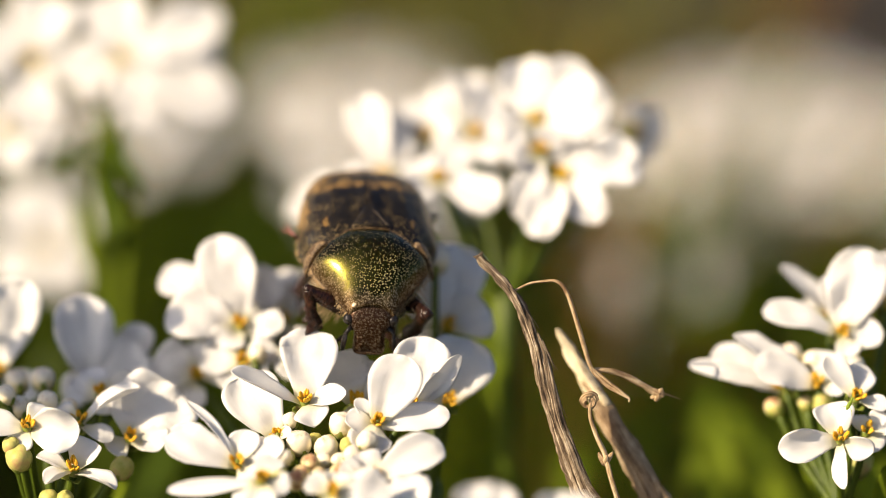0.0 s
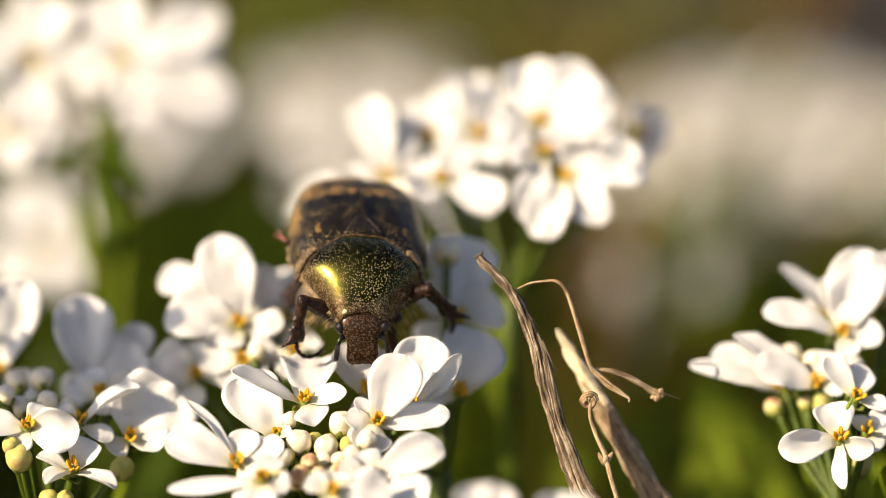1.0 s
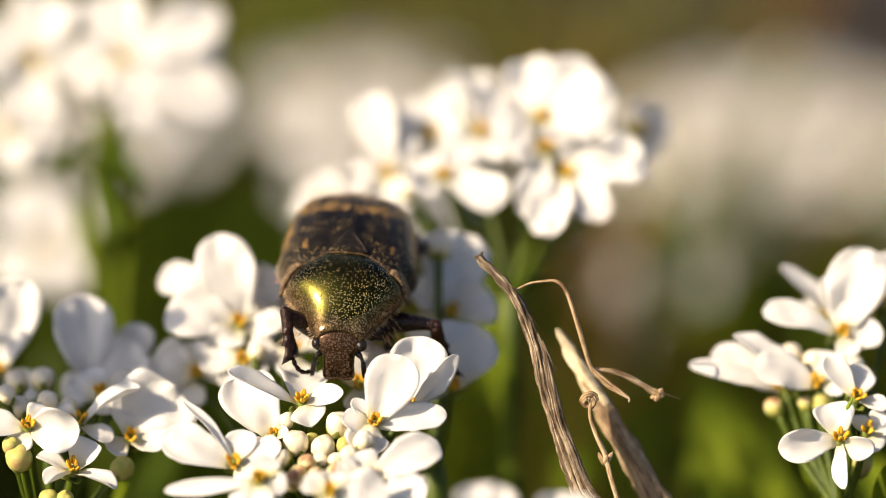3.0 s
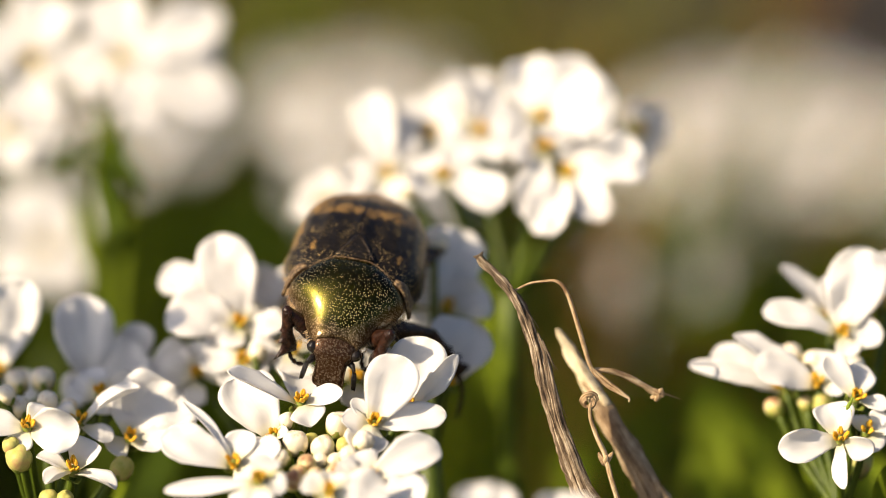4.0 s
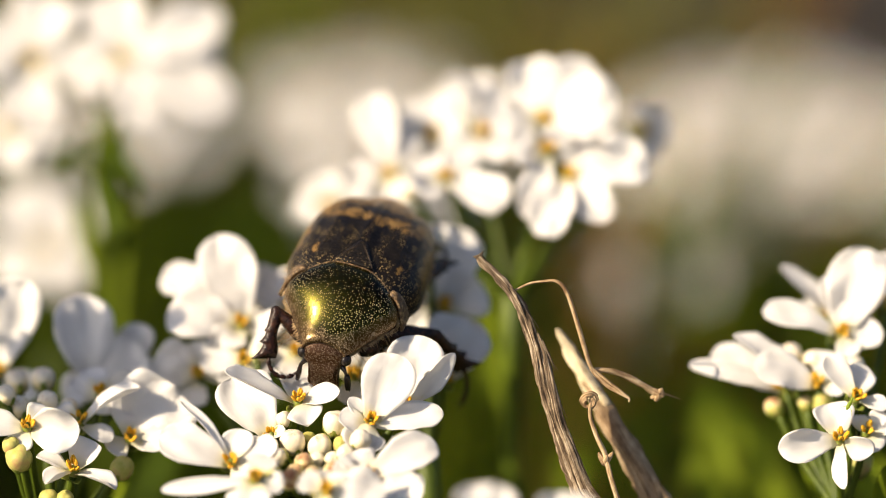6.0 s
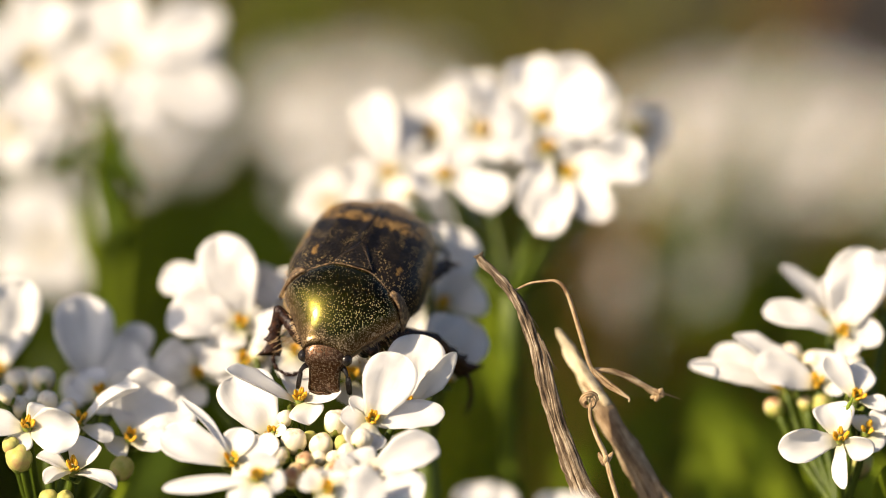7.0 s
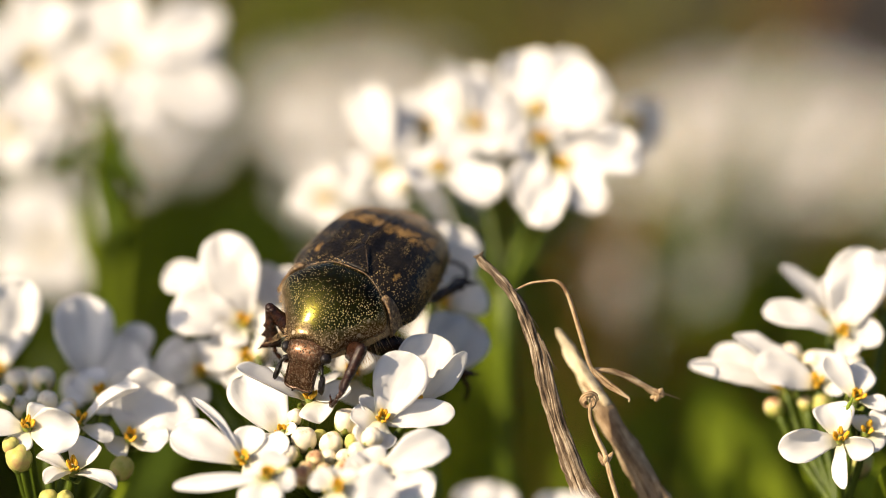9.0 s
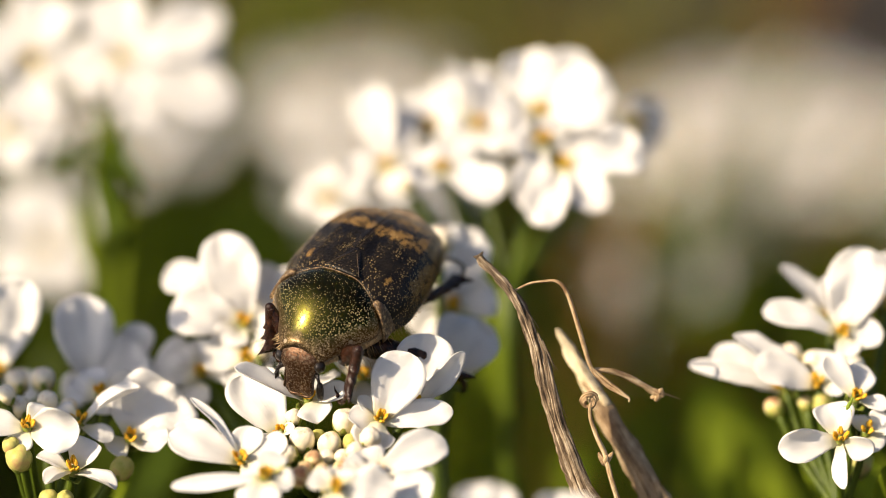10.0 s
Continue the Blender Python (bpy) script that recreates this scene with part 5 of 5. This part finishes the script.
        for i in range(3):
            ball(bm, (side * (2.06 + 0.11 * i), 2.32 + 0.03 * i, 0.38 - 0.05 * i), (0.13, 0.64, 0.28), 10, 10, Matrix.Rotation(side * -0.18, 4, "Z"))
        part("antenna", stretch(bm), EYE, head, "short dark clubbed antenna")
        part("palp", stretch(tube(bmesh.new(), [(side * 0.6, 2.6, -0.4), (side * 0.85, 3.1, -0.5), (side * 0.8, 3.4, -0.45)], [0.12, 0.14, 0.08], 6, 3)), LEG, head)

    legs = {}
    for key, name, coxa, lf, lt, r in (("fr", "front_leg", (2.2, 4.2, -1.0), 3.1, 3.5, 0.64), ("fl", "front_leg", (-2.2, 4.2, -1.0), 3.1, 3.5, 0.64), ("ml", "middle_leg", (-2.2, 1.8, -1.9), 4.6, 4.6, 0.74)):
        c = Vector(coxa)
        legs[key] = leg(ob, name, c, c + Vector((0, lf, 0)), c + Vector((0, lf + lt, 0)), r, "dark brown spiny leg", None, -0.12 if key == "ml" else -0.45, 6 if key == "ml" else 5)
    leg(ob, "middle_leg", (2.8, 0.2, -2.0), (4.0, -1.5, -2.4), (4.6, -3.0, -6.4), 0.6, "dark brown spiny leg")
    legs["hr"] = leg(ob, "hind_leg", (2.6, -3.6, -2.2), (4.6, -2.6, -0.6), (5.3, -2.8, -0.2), 0.4, "dark brown spiny leg with a pinkish foot", PINK, 0.02, 1)
    leg(ob, "hind_leg", (-2.6, -3.6, -2.2), (-4.3, -5.8, -2.6), (-4.9, -9.4, -3.2), 0.6, "dark brown spiny leg")
    return ob, legs, head


BEETLE, LEGS, BEETLE_HEAD = beetle()
plant_bug((29.32, -4.38, 139.67))


# ---- what moves ----
BODY_ROWS = [
    (0, -5.54, 4.75, 146.94, -14.4, -3.9, -175.4),
    (0.5, -6.20, 4.62, 146.81, -13.6, -3.1, -177.8),
    (1, -6.17, 4.21, 146.62, -14.2, -5.3, -175.5),
    (1.5, -6.37, 4.15, 146.30, -12.9, -3.2, -175.7),
    (2, -6.78, 3.79, 145.81, -13.0, -1.6, -176.4),
    (2.5, -7.20, 3.64, 145.62, -13.5, -2.6, -179.2),
    (4, -6.75, 2.67, 145.59, -16.6, -8.2, 172.9),
    (4.5, -6.78, 2.39, 145.49, -17.7, -11.9, 174.8),
    (5, -6.82, 2.24, 145.45, -17.6, -13.7, 170.7),
    (5.5, -6.83, 1.99, 145.55, -17.4, -12.8, 166.9),
    (7, -6.79, 1.66, 145.48, -16.7, -9.6, 165.7),
    (7.5, -6.97, 1.43, 145.47, -16.4, -10.9, 169.9),
    (8, -7.07, 1.36, 145.45, -16.6, -8.9, 165.5),
    (8.5, -7.53, 1.24, 145.56, -15.9, -10.1, 161.1),
    (9, -6.87, 1.12, 145.63, -13.6, -10.5, 154.3),
    (9.5, -7.15, 0.74, 145.69, -15.6, -9.7, 154.1),
    (10, -7.36, 0.42, 145.60, -16.8, -9.2, 153.4),
]
FRONT_R_FEMUR = [
    (0, 2.09, 4.31, -1.12, 37.7, -16.6, -99.5),
    (0.5, 1.84, 4.30, -1.17, 25.5, -16.8, -99.8),
    (1, 1.97, 4.39, -1.17, 39.5, -17.1, -90.2),
    (1.5, 2.02, 4.29, -1.07, 40.7, -16.7, -100.2),
    (2, 2.26, 4.38, -1.19, 49.6, -16.3, -108.1),
    (2.5, 2.16, 4.35, -1.14, 50.1, -16.6, -88.1),
    (4, 1.95, 4.26, -1.27, 52.9, -18.0, -99.9),
    (4.5, 2.08, 4.27, -1.32, 59.9, -18.2, -98.2),
    (5.5, 1.79, 4.16, -1.43, 42.6, -19.1, -103.3),
    (7, 1.81, 4.24, -1.47, 31.5, -20.0, -120.1),
    (7.5, 1.98, 4.06, -1.40, 48.6, -20.4, -115.7),
    (8.5, 2.14, 4.26, -1.33, 36.6, -17.2, -124.0),
    (9, 1.77, 4.32, -1.44, 47.4, -18.4, -100.1),
    (10, 1.87, 4.24, -1.28, 60.3, -16.5, -119.5),
]
FRONT_R_TIBIA = [
    (0, 0.00, 3.10, 0.00, -136.3, 44.0, 0.0),
    (0.5, 0.00, 3.10, 0.00, -111.4, 62.2, 0.0),
    (1, 0.00, 3.10, 0.00, -119.8, 39.6, -0.0),
    (1.5, 0.00, 3.10, 0.00, -114.3, 65.0, -0.0),
    (2, 0.00, 3.10, 0.00, -127.7, 78.0, -0.0),
    (2.5, 0.00, 3.10, 0.00, -123.3, 78.3, -0.0),
    (4, 0.00, 3.10, 0.00, -142.9, 54.5, -0.0),
    (4.5, 0.00, 3.10, 0.00, -132.8, 31.3, 0.0),
    (5.5, 0.00, 3.10, 0.00, -122.3, 83.2, -0.0),
    (7, 0.00, 3.10, 0.00, -128.7, 55.0, 0.0),
    (7.5, 0.00, 3.10, 0.00, -137.5, 59.2, -0.0),
    (8.5, 0.00, 3.10, 0.00, -151.3, 74.9, 0.0),
    (9, 0.00, 3.10, 0.00, -142.7, 35.5, 0.0),
    (10, 0.00, 3.10, 0.00, -155.6, 68.1, 0.0),
]
FRONT_L_FEMUR = [
    (0, -2.31, 4.25, -0.95, -53.0, -9.7, -151.2),
    (1, -2.43, 4.16, -1.11, -48.0, 1.6, 175.2),
    (2.5, -2.24, 4.21, -1.01, -36.2, 8.6, 145.8),
    (3.4, -2.36, 4.24, -0.96, -30.7, 5.2, 153.1),
    (4, -2.44, 4.23, -0.93, 55.9, 17.8, 68.1),
    (4.5, -2.30, 4.30, -0.92, -29.0, 3.9, 151.7),
    (5.5, -2.56, 4.27, -0.73, -33.7, -6.3, 169.6),
    (7, -2.54, 4.20, -0.83, -30.1, -6.0, 173.0),
    (7.5, -2.39, 4.15, -0.94, -23.8, -0.1, 163.0),
    (8, -2.38, 4.20, -0.93, 58.7, 18.4, 91.4),
    (8.5, -2.24, 4.24, -0.94, 55.4, 17.0, 96.0),
    (9, -2.61, 4.10, -1.06, 52.3, 18.0, 65.7),
    (9.5, -2.54, 4.02, -1.04, 55.8, 18.0, 81.0),
    (10, -2.52, 4.01, -1.05, 56.6, 17.9, 85.3),
]
FRONT_L_TIBIA = [
    (0, 0.00, 3.10, 0.00, -44.7, 1.5, 0.0),
    (1, 0.00, 3.10, 0.00, -45.1, -20.4, 0.0),
    (2.5, 0.00, 3.10, 0.00, -51.7, -21.4, -0.0),
    (3.4, 0.00, 3.10, 0.00, -59.6, -2.3, 0.0),
    (4, 0.00, 3.10, 0.00, -149.1, -61.4, 0.0),
    (4.5, 0.00, 3.10, 0.00, -55.1, -16.5, 0.0),
    (5.5, 0.00, 3.10, 0.00, -49.7, 24.5, 0.0),
    (7, 0.00, 3.10, 0.00, -48.6, -7.4, -0.0),
    (7.5, 0.00, 3.10, 0.00, -55.8, -10.2, 0.0),
    (8, 0.00, 3.10, 0.00, -158.0, -24.4, 0.0),
    (8.5, 0.00, 3.10, 0.00, -148.8, -88.4, 0.0),
    (9, 0.00, 3.10, 0.00, -104.4, -62.1, 0.0),
    (9.5, 0.00, 3.10, 0.00, -110.5, -63.3, 0.0),
    (10, 0.00, 3.10, 0.00, -125.5, -61.2, 0.0),
]
MID_L_FEMUR = [
    (0, -2.31, 1.85, -1.86, 21.2, 9.4, 27.5),
    (0.5, -2.57, 1.84, -1.81, 29.5, 14.5, 48.0),
    (1, -2.32, 1.76, -1.99, 48.1, 15.8, 67.5),
    (1.5, -2.30, 1.73, -1.89, 38.2, 13.7, 52.3),
    (2, -2.06, 1.80, -2.02, 32.8, 15.5, 64.1),
    (2.5, -2.19, 1.81, -1.91, 24.1, 16.2, 71.7),
    (4, -2.49, 1.82, -1.79, -19.2, 14.8, 112.0),
    (5.5, -2.75, 1.86, -1.59, -4.2, 11.1, 118.6),
    (7.5, -2.53, 1.71, -1.71, -12.9, 15.1, 116.4),
    (8.5, -2.30, 1.82, -1.80, 0.3, 15.4, 107.7),
    (9.2, -2.53, 1.65, -1.90, -20.7, 13.7, 121.7),
    (10, -2.44, 1.60, -1.91, -6.8, 16.2, 109.3),
]
MID_L_TIBIA = [
    (0, 0.00, 4.60, 0.00, -139.3, -17.3, 0.0),
    (0.5, 0.00, 4.60, 0.00, -140.3, -41.1, -0.0),
    (1, 0.00, 4.60, 0.00, -117.4, 15.3, -0.0),
    (1.5, 0.00, 4.60, 0.00, -100.5, 19.0, 0.0),
    (2, 0.00, 4.60, 0.00, -97.3, -14.8, -0.0),
    (2.5, 0.00, 4.60, 0.00, -101.6, -7.4, -0.0),
    (4, 0.00, 4.60, 0.00, -43.1, -31.2, 0.0),
    (5.5, 0.00, 4.60, 0.00, -53.6, -14.5, 0.0),
    (7.5, 0.00, 4.60, 0.00, -42.4, -24.2, -0.0),
    (8.5, 0.00, 4.60, 0.00, -49.0, 3.4, 0.0),
    (9.2, 0.00, 4.60, 0.00, -31.5, 5.8, 0.0),
    (10, 0.00, 4.60, 0.00, -51.9, 9.4, -0.0),
]

# sideways and lengthways give of the swaying heads, in millimetres at the flowers
FRONT_SWAY = [(0, 0.16, -0.00), (0.5, 0.04, -0.10), (1, 0.16, 0.10), (1.5, 0.29, 0.29), (2, 0.16, 0.10), (2.5, 0.00, -0.00), (4, -0.08, -0.00), (4.5, -0.08, -0.00), (5, -0.29, -0.10), (5.5, -0.29, -0.00), (7, -0.20, 0.29), (7.5, 0.00, 0.29), (8, 0.00, 0.19), (8.5, -0.08, 0.10), (9, 0.49, 0.48), (9.5, 0.37, 0.48), (10, 0.37, 0.48)]
BACK_SWAY = [(0, -0.40, -0.21), (0.5, -0.27, -0.21), (1, -0.13, -0.42), (1.5, -0.13, -0.63), (2, -0.04, -0.42), (2.5, 0.00, -0.00), (4, -0.04, 0.21), (4.5, -0.04, 0.11), (5, 0.09, -0.00), (5.5, 0.13, -0.11), (7, 0.09, 0.11), (7.5, 0.09, -0.21), (8, 0.00, -0.21), (8.5, 0.13, -0.00), (9, -0.31, 1.47), (9.5, -0.13, 1.47), (10, -0.13, 1.58)]
MIDDLE_SWAY = [(0, 0.04, -0.20), (1, 0.00, -0.10), (2.5, 0.00, -0.00), (4, 0.04, -0.00), (5, 0.13, -0.00), (7, 0.13, -0.10), (8.5, 0.00, -0.10), (9, 0.29, 0.20), (10, 0.29, 0.20)]
BEHIND_SWAY = [(0, -0.34, -1.99), (0.5, -0.13, -1.19), (1, 0.42, -0.60), (1.5, 0.08, -0.20), (2.5, 0.00, -0.00), (4, -0.42, 0.99), (5.5, -0.59, 1.39), (7.5, -0.84, 1.39), (8.5, -1.09, 1.59), (9.2, -0.42, 1.59), (10, 0.00, 1.39)]
HEAD_ROWS = [(0, -1.0, -5.7, -0.8), (1, 4.4, 3.1, 1.7), (2, 8.0, 5.2, -0.7), (2.5, 5.9, -7.0, 1.1), (4, -2.5, 9.7, 0.2), (5, 0.7, -18.0, 1.5), (7.5, 10.3, 12.6, -0.7), (8.5, 7.0, 20.5, 3.4), (9, 5.6, 15.1, 3.7), (10, 4.6, -2.0, 2.1)]
PRESS = [(0, 0), (0.3, -14), (0.6, -26), (1, -32), (2.5, -42), (4, -48), (10, -50)]


def sway(ob, rows):
    """Tilts a plant about its foot by so much that its head gives way as far as the rows say."""
    x, y, z = ob.location / MM
    tall = ob["node"][2]
    walk(ob, [(t, pose(x * MM, y * MM, z * MM, -math.degrees(b / tall), math.degrees(a / tall), 0)) for t, a, b in rows])


def rows_of(table):
    return [(t, pose(x * MM, y * MM, z * MM, a, b, c)) for t, x, y, z, a, b, c in table]


def motions():
    walk(BEETLE, rows_of(BODY_ROWS))
    for key, thigh, shin in (("fr", FRONT_R_FEMUR, FRONT_R_TIBIA), ("fl", FRONT_L_FEMUR, FRONT_L_TIBIA), ("ml", MID_L_FEMUR, MID_L_TIBIA)):
        walk(LEGS[key][0], rows_of(thigh))
        walk(LEGS[key][1], rows_of(shin))
        walk(LEGS[key][2], rows_of(shin))
    nod = BEETLE_HEAD.matrix_basis.copy()
    walk(BEETLE_HEAD, [(t, nod @ pose(0, 0, 0, b, c, a)) for t, a, b, c in HEAD_ROWS])
    thigh = LEGS["hr"][0].matrix_basis.copy()
    walk(LEGS["hr"][0], [(t, thigh @ pose(0, 0, 0, 0, 0, a)) for t, a in ((0, 0), (2.0, 4), (2.7, 25), (3.8, 62), (10, 62))])
    sway(front, FRONT_SWAY)
    sway(rear, BACK_SWAY)
    sway(middle, MIDDLE_SWAY)
    sway(behind, BEHIND_SWAY)
    rest = pressed[1].matrix_basis.copy()
    walk(pressed[1], [(t, rest @ pose(0, 0, 0, a)) for t, a in PRESS])


motions()
